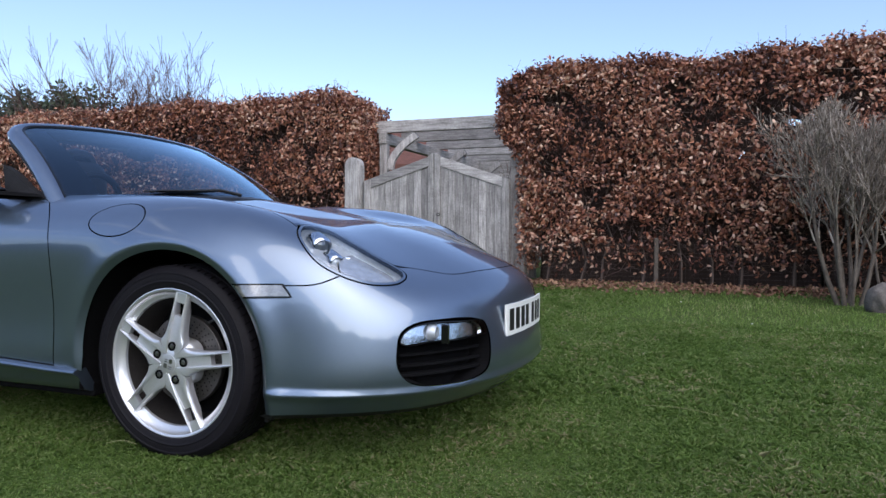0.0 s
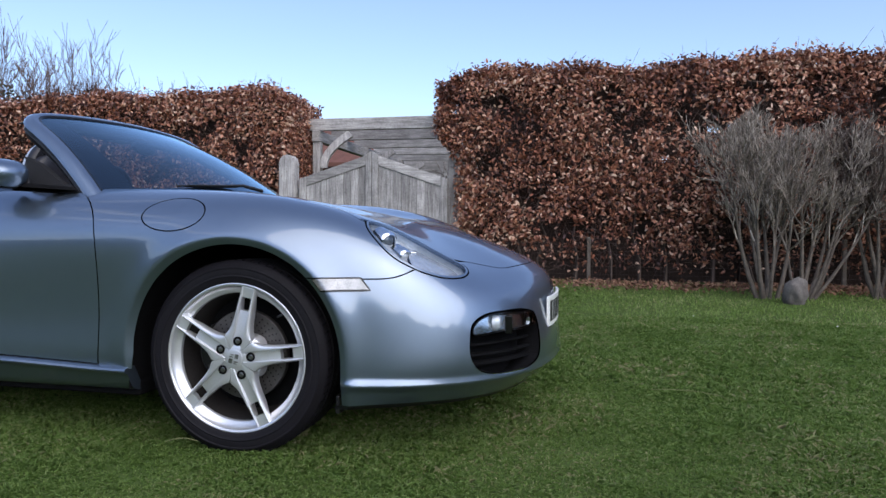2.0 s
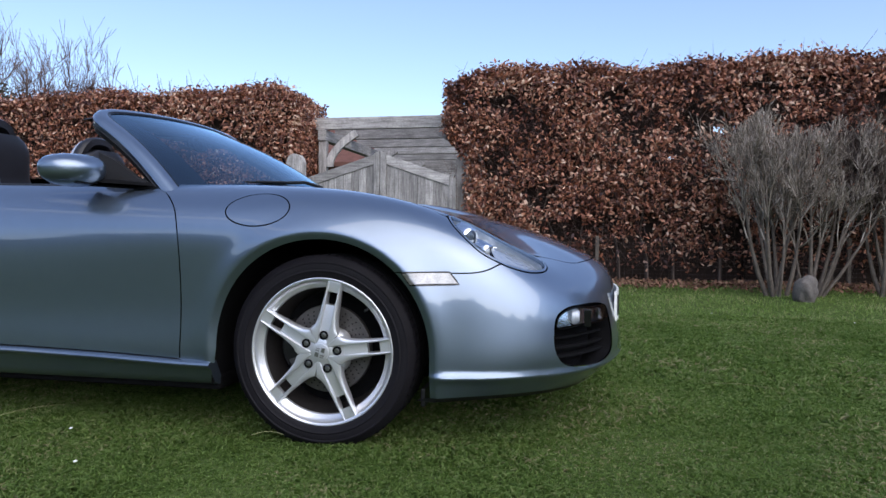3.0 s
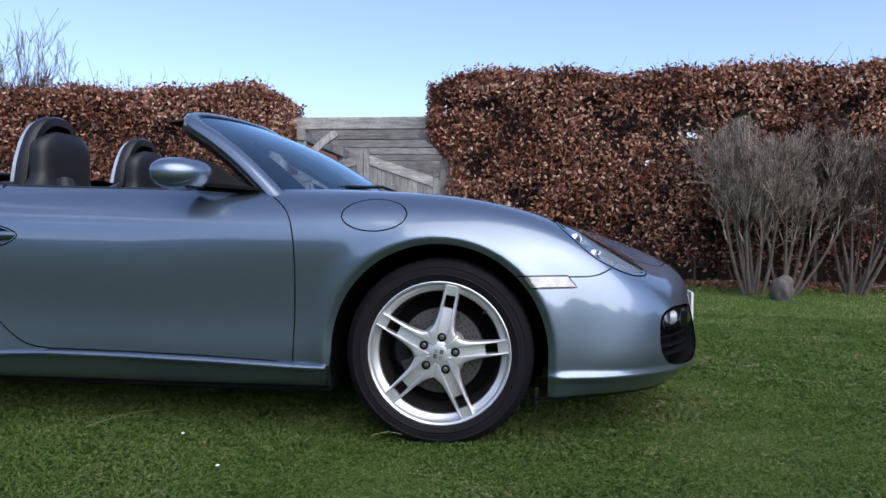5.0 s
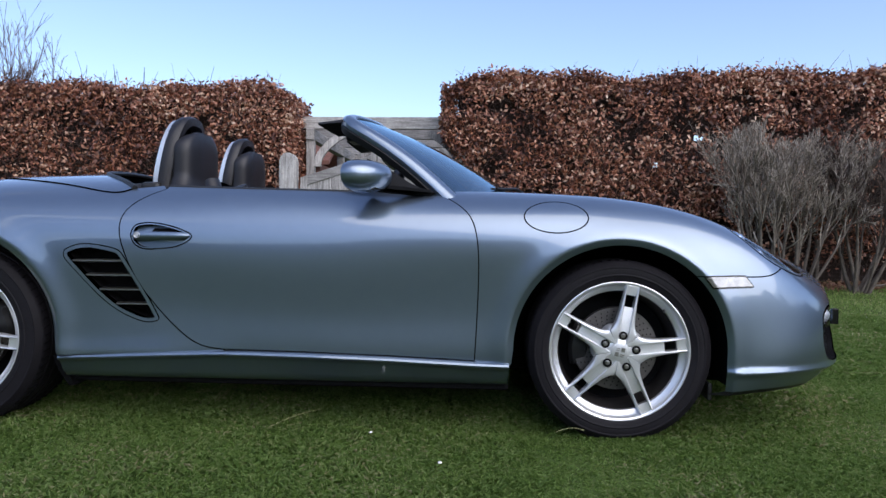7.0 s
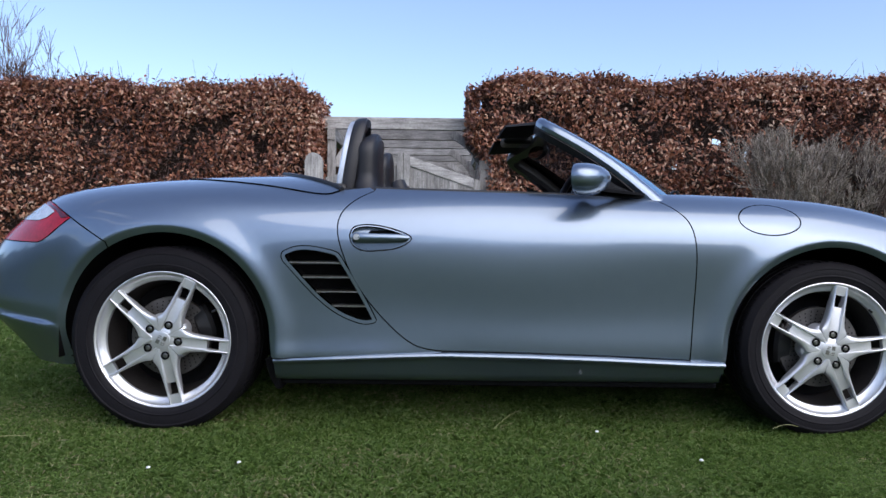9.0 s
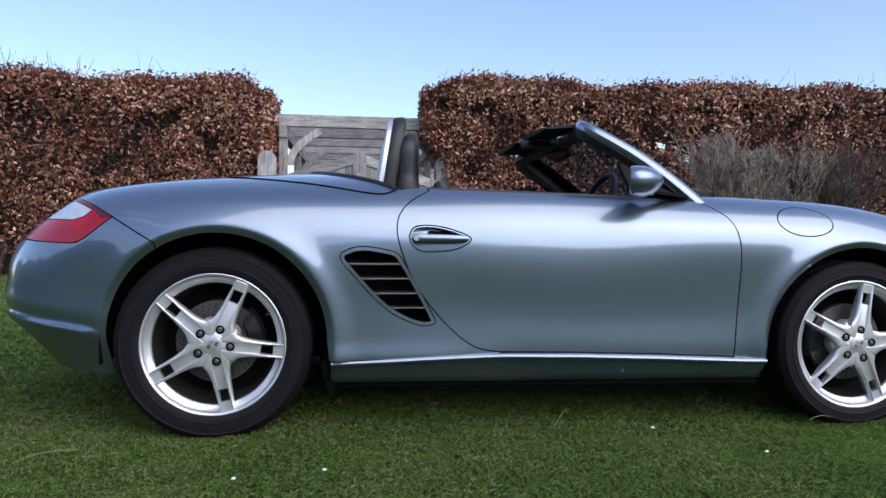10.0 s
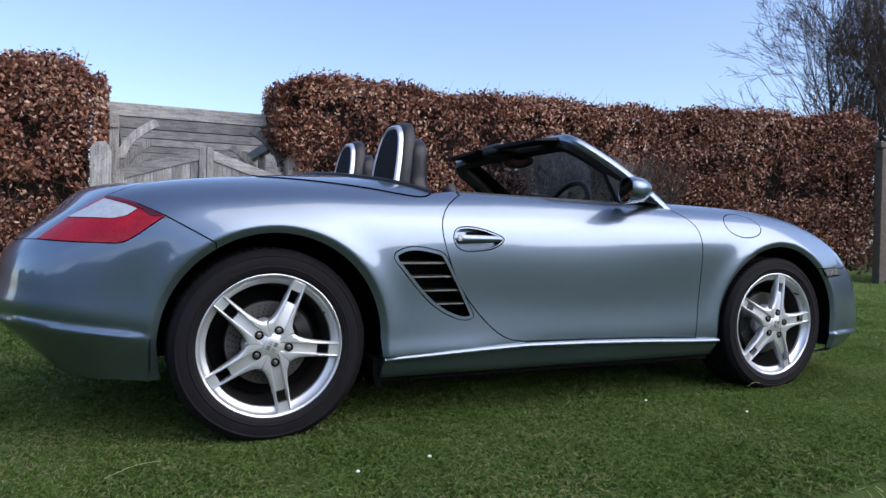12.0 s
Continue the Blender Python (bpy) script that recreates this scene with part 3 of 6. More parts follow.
LAMP_OUT = curve([(.587, .619), (.526, .653), (.461, .708), (.412, .755), (.393, .777)])       # headlight, outer edge up to its top
LAMP_IN = curve([(.393, .712), (.400, .655), (.445, .592), (.515, .583), (.575, .575), (.63, .565), (.68, .553)])          # top view, inner edge
LAMP_TIP = curve([(.68, .553), (.712, .556), (.728, .585)])
LAMP_LOW = curve([(.728, .585), (.727, .62), (.708, .668), (.655, .730), (.595, .769)])     # top view, nose end
HOOD_SIDE = curve([(-.29, .655), (-.1, .665), (.1, .675), (.27, .675), (.393, .712)])          # top view
HOOD_FRONT = curve([(.702, .505), (.745, .452), (.80, .40), (.850, .295), (.882, .155), (.892, 0.0)])         # top view
TAIL_CUT = line([(-2.589, .683), (-2.738, .767)])
TAIL_TOP = curve([(-2.738, .767), (-2.80, .797), (-2.86, .820), (-2.917, .833)])
TAIL_BACK = curve([(-2.917, .833), (-2.985, .79), (-3.06, .735), (-3.125, .684)])
TAIL_LOW = curve([(-3.125, .684), (-3.0, .678), (-2.9, .676), (-2.868, .678), (-2.842, .690), (-2.79, .728), (-2.738, .767)])
VENT = [(-1.968, .655), (-1.945, .667), (-1.80, .664), (-1.775, .655), (-1.755, .63), (-1.64, .425), (-1.636, .410), (-1.65, .402), (-1.715, .408), (-1.79, .445), (-1.884, .53), (-1.955, .61), (-1.972, .64)]
VENT = curve(VENT + VENT[:1], 0.01)[:-1]
HANDLE = [(-1.733, .715), (-1.722, .742), (-1.69, .754), (-1.63, .752), (-1.55, .731), (-1.513, .708), (-1.545, .680), (-1.63, .663), (-1.70, .667), (-1.725, .688)]
HANDLE = curve(HANDLE + HANDLE[:1], 0.008)[:-1]
CAP = [(-.222 + .112 * math.cos(a), .791 + .056 * math.sin(a)) for a in np.linspace(0, 2 * math.pi, 60, endpoint=False)]
FOG = [(.395, .455), (.45, .468), (.60, .475), (.68, .465), (.712, .442), (.725, .40), (.728, .335), (.705, .295), (.65, .275), (.556, .271), (.46, .277), (.41, .297), (.388, .34), (.380, .43)]
FOG = curve(FOG + FOG[:1], 0.012)[:-1]

car = thing("sports_car", "slate-grey metallic two-seat convertible, roof down, parked on the lawn", "car")
W0, W1, S7 = WQ[0], WQ[-1], SQ[-1]


def seam_at(s0, s1, w, n=20):
    return [(w, s) for s in np.linspace(s0, s1, n)]


CREST = TS[5]
_a = on_skin("s", [(-.62, .868)])[0][0]
_tip = on_skin("t", [(.892, 0.0)])[0]
_cowl_w = on_skin("t", [(-.29, .655)])[0][0]
_cowl_mid = TW[5] + (TW[6] - TW[5]) * 0.50

panels = {}
LIP_F, LIP_R = on_skin("s", lip_points(FRONT_ARCH, 0.024)), on_skin("s", lip_points(REAR_ARCH, 0.026))
fb = edge_of(("s", line([(.371, .186), (.371, .325)])), ("s", arch(FRONT_ARCH, 0, 46)), ("s", WING_LOW), ("t", LAMP_LOW[::-1][1:-1]), ("t", LAMP_TIP[::-1]), ("t", HOOD_FRONT),
             ("p", seam_at(_tip[1], 0, W0)), ("p", [(w, 0.0) for w in np.linspace(W0, on_skin("s", [(.371, .186)])[0][0], 60)]))
front_bumper = link("front_bumper", panel_mesh("front_bumper", fb, [on_skin("f", FOG)], both=True, extra=LIP_F), PAINT, car)

wing = edge_of(("s", arch(FRONT_ARCH, 46, 180)), ("s", line([(-.365, .325), (-.372, .268), (-.50, .268)])), ("s", DOOR_FRONT),
               ("p", [(_a, CREST + .03), (_a - .02, CREST + .06)]), ("t", HOOD_SIDE), ("s", LAMP_OUT[::-1]), ("s", WING_LOW[::-1]))
for sd in (-1, 1):
    hole = [on_skin("s", CAP)] if sd < 0 else []
    panels["wing", sd] = link("front_wing", panel_mesh("front_wing", wing, hole, side=sd, extra=LIP_F), PAINT, car)
filler = link("fuel_flap", panel_mesh("fuel_flap", on_skin("s", CAP), gap=0.0025, step=0.012), PAINT, panels["wing", -1])

hood_in = on_skin("t", LAMP_IN)
hood = np.concatenate([on_skin("t", HOOD_SIDE), hood_in[1:-1], on_skin("t", HOOD_FRONT), np.array(seam_at(_tip[1], S7, W0)[1:]),
                       [(w, S7) for w in np.linspace(W0, _cowl_mid, 60)[1:]],
                       [(_cowl_mid + (_cowl_w - _cowl_mid) * (k / 14) ** 2, S7 + (on_skin("t", [(-.29, .655)])[0][1] - S7) * k / 14) for k in range(1, 14)]])
link("hood", panel_mesh("hood", hood, both=True), PAINT, car)

door_o = edge_of(("s", DOOR_FRONT), ("p", [(w, CREST + .02) for w in np.linspace(_a, on_skin("s", [(-1.655, .882)])[0][0], 40)]), ("s", DOOR_REAR), ("s", DOOR_LOW))
for sd in (-1, 1):
    panels["door", sd] = link("door", panel_mesh("door", door_o, [on_skin("s", HANDLE)], side=sd), PAINT, car)

_q = on_skin("s", [(-1.655, .882)])[0]
_tt = on_skin("s", [(-2.917, .833)])[0]
LID_W = on_skin("t", [(-2.41, .59)])[0]
COVER_SIDE = on_skin("t", curve([(-2.41, .59), (-2.277, .662), (-2.138, .718), (-2.0, .765), (-1.878, .800), (-1.805, .797), (-1.778, .775)], 0.02))
quarter = edge_of(("s", arch(REAR_ARCH, 0, 122)), ("s", TAIL_CUT), ("s", TAIL_TOP), ("p", curve([_tt, (_tt[0] - .25, CREST + .10), LID_W], 0.02)[1:]),
                  ("p", COVER_SIDE[1:]), ("p", [(_q[0] + .02, CREST + .025)]), ("s", DOOR_REAR),
                  ("s", line([(-1.40, .285), (-1.75, .282), (-2.0, .275), (-2.008, .28)], 0.02)))
for sd in (-1, 1):
    panels["quarter", sd] = link("rear_wing", panel_mesh("rear_wing", quarter, [on_skin("s", VENT)], side=sd, extra=LIP_R), PAINT, car)

_tb = on_skin("s", [(-3.125, .684)])[0]
rb = edge_of(("s", arch(REAR_ARCH, 122, 180)), ("s", line([(-2.76, .345), (-2.748, .240)])),
             ("p", [(w, 0.0) for w in np.linspace(on_skin("s", [(-2.748, .240)])[0][0], W1, 50)]),
             ("p", seam_at(0, _tb[1], W1)), ("p", [(w, _tb[1]) for w in np.linspace(W1, _tb[0], 20)]), ("s", TAIL_LOW[1:-1]), ("s", TAIL_CUT[::-1]))
rear_bumper = link("rear_bumper", panel_mesh("rear_bumper", rb, both=True, extra=LIP_R), PAINT, car)

_lid_c = (LID_W[0] - .02, S7)
lid = np.concatenate([[(w, _tb[1]) for w in np.linspace(W1, _tb[0], 20)], on_skin("s", TAIL_BACK[::-1])[1:],
                      curve([_tt, (_tt[0] - .25, CREST + .10), LID_W], 0.02)[1:], line([LID_W, _lid_c], 0.03)[1:],
                      [(w, S7) for w in np.linspace(_lid_c[0], W1, 40)[1:]], np.array(seam_at(S7, _tb[1], W1)[1:-1])])
link("rear_lid", panel_mesh("rear_lid", lid, both=True), PAINT, car)

top_front = on_skin("t", curve([(-1.778, .775), (-1.85, .71), (-1.96, .60), (-2.07, .40), (-2.115, .2), (-2.13, 0)]))
cover = np.concatenate([COVER_SIDE, top_front[1:],
                        [(w, S7) for w in np.linspace(top_front[-1][0], _lid_c[0], 20)[1:]], line([_lid_c, LID_W], 0.03)[1:-1]])
link("roof_compartment_cover", panel_mesh("roof_compartment_cover", cover, both=True, lift=0.004), PAINT, car)


# ---- wheels ----
def sweep(profile_at, stations):
    """A skin through cross-sections; profile_at(t) gives the points at a station."""
    rows = [profile_at(t) for t in stations]
    bm = bmesh.new()
    vs = [[bm.verts.new(p) for p in r] for r in rows]
    for a, b in zip(vs, vs[1:]):
        for i in range(len(a) - 1):
            bm.faces.new((a[i], a[i + 1], b[i + 1], b[i]))
    bm.faces.new(vs[0])
    bm.faces.new(vs[-1][::-1])
    bmesh.ops.recalc_face_normals(bm, faces=bm.faces[:])
    return bm


def prism(bm, low, high):
    """A six-sided solid between two quads."""
    a, b = [bm.verts.new(v) for v in low], [bm.verts.new(v) for v in high]
    fs = [bm.faces.new(a[::-1]), bm.faces.new(b)]
    for i in range(4):
        fs.append(bm.faces.new((a[i], a[(i + 1) % 4], b[(i + 1) % 4], b[i])))
    return fs


def mesh_of(name, bm, smooth=True, angle=35):
    bmesh.ops.recalc_face_normals(bm, faces=bm.faces[:])
    me = bpy.data.meshes.new(name)
    bm.to_mesh(me)
    bm.free()
    if smooth:
        me.polygons.foreach_set("use_smooth", [True] * len(me.polygons))
        me.set_sharp_from_angle(angle=radians(angle))
    return me


def tyre_mesh(radius, half, bead=0.236):
    wall = [(bead, -half * 0.86), (bead + 0.008, -half * 0.93), (bead + 0.022, -half * 0.985), (bead + 0.030, -half * 0.992), (bead + 0.032, -half * 1.008), (bead + 0.035, -half * 1.008), (bead + 0.037, -half * 0.994), ((bead + radius) / 2, -half), (radius - 0.030, -half * 0.985), (radius - 0.028, -half * 0.998), (radius - 0.024, -half * 0.996), (radius - 0.022, -half * 0.97), (radius - 0.008, -half * 0.90), (radius - 0.001, -half * 0.80)]
    tread = []
    for g in (-0.52, -0.17, 0.17, 0.52):
        c = g * half
        tread += [(radius, c - 0.0055), (radius - 0.007, c - 0.004), (radius - 0.007, c + 0.004), (radius, c + 0.0055)]
    prof = wall + tread + [(r, -o) for r, o in reversed(wall)]
    bm = lathe(prof, 96)
    for v in bm.verts:            # pressed flat where it stands
        v.co.z = max(v.co.z, -(radius - 0.013))
    return mesh_of("tyre", bm, True, 40)


def sipe_mesh(radius, half):
    bm = bmesh.new()
    for i in range(72):
        a = 2 * math.pi * i / 72
        for s in (-1, 1):
            m = Matrix.Rotation(-a, 4, "Y") @ pose(0, 0, radius - 0.0015) @ pose(0, 0, 0, 0, 0, 12 * s)
            add_box(bm, (-0.0016, s * half * 0.60, -0.002), (0.0016, s * half * 0.88, 0.0022), 0, m)
    return mesh_of("tread_sipe", bm, False)


def rim_mesh(half):
    o = half * 0.90
    prof = [(0.205, -o), (0.246, -o), (0.248, -o + 0.006), (0.232, -o + 0.012), (0.226, -0.02), (0.226, o - 0.02), (0.243, o - 0.006), (0.2485, o - 0.001), (0.2475, o + 0.004),
            (0.243, o + 0.0055), (0.237, o + 0.002), (0.234, o - 0.006), (0.224, o - 0.016), (0.2165, o - 0.019), (0.2135, o - 0.021), (0.211, o - 0.030), (0.2185, o - 0.032), (0.222, o - 0.02)]
    return mesh_of("rim", lathe(prof[6:], 96), True, 32)


def barrel_mesh(half):
    o = half * 0.90
    return mesh_of("barrel", lathe([(0.2105, o - 0.028), (0.200, 0.0), (0.196, -o * 0.5), (0.205, -o), (0.246, -o), (0.248, -o + 0.006), (0.226, 0), (0.2185, o - 0.03)], 72), True, 32)


def spoke_mesh(out):
    """One channelled spoke along +x, two rounded ribs that flare into the hub; its face looks along +y."""
    bm = bmesh.new()

    def in_at(r):
        return float(np.interp(r, (.03, .06, .24), (.0135, .0155, .0178)))

    def out_at(r):
        return float(np.interp(r, (.03, .045, .058, .066, .072, .080, .090, .105, .13, .17, .21, .24), (.0216, .0325, .0415, .0455, .0450, .0410, .0365, .0325, .0292, .0268, .0255, .0245)))

    def a_at(r):
        return out + 0.010 - 0.012 * ((r - 0.05) / 0.19) ** 2

    for s in (-1, 1):
        rows = []
        for r in (.03, .045, .058, .066, .072, .080, .090, .105, .13, .17, .21, .2385):
            ti, to, a = in_at(r), out_at(r), a_at(r)
            drop = 0.034 if r < 0.2 else 0.022
            w = to - ti
            e = min(1, max(.06, (r - .062) / .03))
            prof = [(ti - .0008, a - .012), (ti + .0006, a - .0022), (ti + .0024, a - .0003), (ti + .45 * w, a), (to - .003, a - .0014 * e), (to - .0005, a - .0042 * e), (to + .0020 * e, a - .015), (to + .0005, a - drop), (ti - .0008, a - drop)]
            rows.append([bm.verts.new((r, y, s * x)) for x, y in prof])
        for p, q in zip(rows, rows[1:]):
            n = len(p)
            for i in range(n):
                bm.faces.new((p[i], p[(i + 1) % n], q[(i + 1) % n], q[i]))
        bm.faces.new(rows[-1])
        bm.faces.new(rows[0][::-1])
    for r0, r1, d0, d1, thick in ((0.040, 0.158, 0.004, 0.011, 0.022), (0.201, 0.2375, 0.008, 0.002, 0.02)):
        n = 6
        rr = np.linspace(r0, r1, n)
        rows = []
        for i, r in enumerate(rr):
            t, a = in_at(r) + 0.0005, a_at(r) - (d0 + (d1 - d0) * i / (n - 1))
            rows.append([bm.verts.new((r, a, -t)), bm.verts.new((r, a - 0.0012, 0)), bm.verts.new((r, a, t)), bm.verts.new((r, a - thick, t)), bm.verts.new((r, a - thick, -t))])
        for p, q in zip(rows, rows[1:]):
            for i in range(5):
                bm.faces.new((p[i], p[(i + 1) % 5], q[(i + 1) % 5], q[i]))
        bm.faces.new(rows[-1])
        bm.faces.new(rows[0][::-1])
    # bridge across the tip
    t, a = in_at(0.236) + .004, a_at(0.236)
    prism(bm, [(0.2335, a - 0.012, -t), (0.2335, a - 0.012, t), (0.2335, a - 0.001, t), (0.2335, a - 0.001, -t)],
          [(0.2400, a - 0.012, -t * 0.97), (0.2400, a - 0.012, t * 0.97), (0.2400, a - 0.003, t * 0.97), (0.2400, a - 0.003, -t * 0.97)])
    return mesh_of("spoke", bm, True, 40)


def disc_mesh(radius):
    bm = lathe([(0.075, 0.012), (radius - 0.002, 0.012), (radius, 0.010), (radius, -0.012), (0.075, -0.012)], 72, closed=True)
    return mesh_of("brake_disc", bm, True, 30)


def holes_mesh(radius):
    bm = bmesh.new()
    for i in range(36):
        for k in range(4):
            a = 2 * math.pi * (i + 0.22 * k) / 36
            r = 0.09 + (radius - 0.1) * (k + 0.4) / 3.8
            q = bmesh.ops.create_circle(bm, cap_ends=True, segments=8, radius=0.0028)
            bmesh.ops.transform(bm, matrix=pose(r * math.cos(a), 0.0124, r * math.sin(a), -90), verts=q["verts"])
    return mesh_of("drilled_hole", bm, False)


def caliper_mesh(radius):
    rows = []
    for a0 in np.linspace(-28, 28, 9):
        a, o = radians(a0), 0.054 - 0.00003 * a0 * a0
        prof = [(radius - 0.045, -0.02), (radius - 0.047, o - 0.012), (radius - 0.036, o), (radius + 0.008, o), (radius + 0.020, o - 0.014), (radius + 0.022, -0.02)]
        rows.append([(r * math.cos(a), y, r * math.sin(a)) for r, y in prof])
    bm = sweep(lambda i: rows[i], range(9))
    return mesh_of("caliper", bm, True, 30)


def hub_mesh(out):
    prof = [(0.0, out + 0.0085), (0.030, out + 0.0085), (0.036, out + 0.0075), (0.052, out + 0.003), (0.066, out - 0.004), (0.080, out - 0.012), (0.088, out - 0.026), (0.088, out - 0.06), (0.0, out - 0.06)]
    bm = lathe(prof, 60)
    for v in bm.verts:            # five soft lobes
        r = math.hypot(v.co.x, v.co.z)
        if r > 0.06:
            k = 1 + 0.07 * math.cos(5 * math.atan2(v.co.z, v.co.x))
            v.co.x *= k
            v.co.z *= k
    return mesh_of("hub", bm, True, 40)


def bolt_mesh():
    bm = lathe([(0.0, 0.004), (0.0055, 0.004), (0.0065, 0.0), (0.0105, -0.001), (0.0115, -0.004), (0.0115, -0.02), (0, -0.02)], 6)
    return mesh_of("bolt", bm, True, 20)


def ring_mesh(name, r0, r1, y, n=40):
    return mesh_of(name, lathe([(r0, y), (r1, y), (r1, y - 0.004), (r0, y - 0.004)], n, closed=True), True, 40)


def make_wheel(x, side, radius, half, mid, first, caliper_at, disc_r):
    """A wheel under the car: the rim carries tyre, spokes, hub, cap, bolts and brake."""
    out = half * 0.90 + 0.003
    turn = pose(x, side * mid, radius) if side > 0 else pose(x, side * mid, radius, 0, 0, 180)
    key = (radius, half)
    if key not in make_wheel.kept:
        make_wheel.kept[key] = dict(tyre=tyre_mesh(radius, half), sipe=sipe_mesh(radius, half), rim=rim_mesh(half), barrel=barrel_mesh(half), spoke=spoke_mesh(out), hub=hub_mesh(out), bolt=bolt_mesh(), disc=disc_mesh(disc_r),
                                    holes=holes_mesh(disc_r), caliper=caliper_mesh(disc_r), well=ring_mesh("bolt_recess", 0.0090, 0.0150, out + 0.0078, 24))
        for k, mt in dict(tyre=RUBBER, sipe=UNDER, barrel=BARREL, rim=ALLOY, spoke=ALLOY, hub=ALLOY, bolt=STEEL, disc=DISC, holes=UNDER, caliper=BLACK, well=UNDER).items():
            make_wheel.kept[key][k].materials.append(mt)
    k = make_wheel.kept[key]

    def put(name, mesh, parent, m=None, label=""):
        ob = new(name, mesh)
        ob.parent = parent
        if m is not None:
            ob.matrix_basis = m
        return tagged(ob, label)

    wheel = put("wheel", k["rim"], car, turn, "silver alloy wheel with five twin-rib spokes")
    put("tyre", k["tyre"], wheel, None, "black low-profile rubber tyre")
    tagged(put("tread_sipe", k["sipe"], wheel), kind="stuff")
    put("barrel", k["barrel"], wheel, None, "inner barrel, shade inside the wheel put into its dark colour")
    put("hub", k["hub"], wheel)
    for i in range(5):
        a = radians(first + 72 * i)
        rot = Matrix.Rotation(-a, 4, "Y")
        put("spoke", k["spoke"], wheel, rot)
        p = rot @ Vector((0.0575, 0, 0))
        put("bolt_recess", k["well"], wheel, Matrix.Translation((p.x, 0, p.z)))
        put("bolt", k["bolt"], wheel, Matrix.Translation((p.x, out + 0.0060, p.z)))
    cap = part("centre_cap", lathe([(0, out + 0.0118), (0.024, out + 0.0114), (0.0295, out + 0.0102), (0.031, out + 0.004)], 40), ALLOY, wheel, "silver centre cap", True)
    bm = bmesh.new()          # plain shield-like marks
    for lo, hi in (((-0.016, 0, 0.002), (-0.003, 0, 0.017)), ((0.003, 0, -0.017), (0.015, 0, -0.002)), ((0.003, 0, 0.006), (0.017, 0, 0.010)), ((0.003, 0, 0.013), (0.016, 0, 0.016)),
                   ((-0.016, 0, -0.006), (-0.003, 0, -0.003)), ((-0.014, 0, -0.013), (-0.003, 0, -0.010))):
        add_box(bm, (lo[0], out + 0.010, lo[2]), (hi[0], out + 0.0132, hi[2]))
    part("badge", bm, STEEL, wheel, m=Matrix.Rotation(-radians(first + 20), 4, "Y"))
    put("brake_disc", k["disc"], wheel, Matrix.Translation((0, 0.028, 0)))
    put("drilled_holes", k["holes"], wheel, Matrix.Translation((0, 0.028, 0)))
    part("disc_bell", lathe([(0.0, 0.075), (0.074, 0.07), (0.078, 0.04), (0.078, 0.0), (0, 0)], 40), RUST, wheel, "rusty disc bell", True)
    put("caliper", k["caliper"], wheel, Matrix.Translation((0, 0.0, 0)) @ Matrix.Rotation(-radians(caliper_at), 4, "Y"), "black brake caliper")
    part("brake_backing", lathe([(0.0, -0.03), (0.195, -0.03), (0.195, -0.04), (0, -0.04)], 48), UNDER, wheel, smooth=True)
    part("valve", tube([(0.213, out - 0.02, 0), (0.205, out + 0.004, 0)], 0.004), BLACK, wheel, m=Matrix.Rotation(-radians(first + 36 * (-1)), 4, "Y"))
    return wheel


make_wheel.kept = {}
# seen from outside on the right the spokes turn the other way round
make_wheel(0.005, -1, 0.322, 0.1175, 0.745, 180 - 7, 5, 0.149)
make_wheel(-2.400, -1, 0.334, 0.1325, 0.757, 180 + 6, 160, 0.146)
make_wheel(0.005, 1, 0.322, 0.1175, 0.745, 20, 175, 0.149)
make_wheel(-2.400, 1, 0.334, 0.1325, 0.757, 50, 20, 0.146)


# ---- wheel wells, floor and the frame behind the panel gaps ----
def well(which, depth=0.46):
    cx, cz, r = which
    back = 0.20 if cx > -1 else 0.262
    r += 0.02
    bm = bmesh.new()
    rows = []
    prof = [(cx + r, 0.20)] + [(cx + r * math.cos(radians(a)), cz + r * math.sin(radians(a))) for a in range(0, 181, 8)] + [(cx - r, back)]
    for y in (-0.862, -0.862 + depth):
        rows.append([bm.verts.new((x, y, z)) for x, z in prof])
    for i in range(len(prof) - 1):
        bm.faces.new((rows[0][i], rows[0][i + 1], rows[1][i + 1], rows[1][i]))
    bm.faces.new(rows[1])
    return bm


for which in (FRONT_ARCH, REAR_ARCH):
    for sd in (0, 180):
        bm = well(which)
        if sd:
            for v in bm.verts:
                v.co.y *= -1
        part("wheel_well", bm, UNDER, car, smooth=False)
bm = bmesh.new()
for x0, x1, w in ((0.39, 0.66, 0.55), (-0.36, 0.37, 0.42), (-2.0, -0.38, 0.81), (-2.76, -2.02, 0.42)):
    add_box(bm, (x0, -w, 0.165 if x0 > -2.7 else 0.24), (x1, w, 0.22 if x0 > -2.7 else 0.30), 0.01)
part("underbody", bm, UNDER, car)


def ribbons(lines, s, width=0.016, drop=0.013):
    """Dark strips that back the gaps between panels, on one side."""
    V, F = [], []
    for ws in lines:
        t = np.gradient(ws, axis=0)
        n = np.stack([-t[:, 1], t[:, 0]], 1)
        n /= np.linalg.norm(n, axis=1, keepdims=True) + 1e-9
        rows = [(at(ws + k * n * width) - at(ws + k * n * width, NORMAL) * drop) * (FLIP if s < 0 else 1) for k in (-1, 1)]
        b = len(V)
        V += list(rows[0]) + list(rows[1])
        m = len(ws)
        F += [(b + i, b + i + 1, b + m + i + 1, b + m + i) for i in range(m - 1)]
    return raw("seam_frame", V, F)


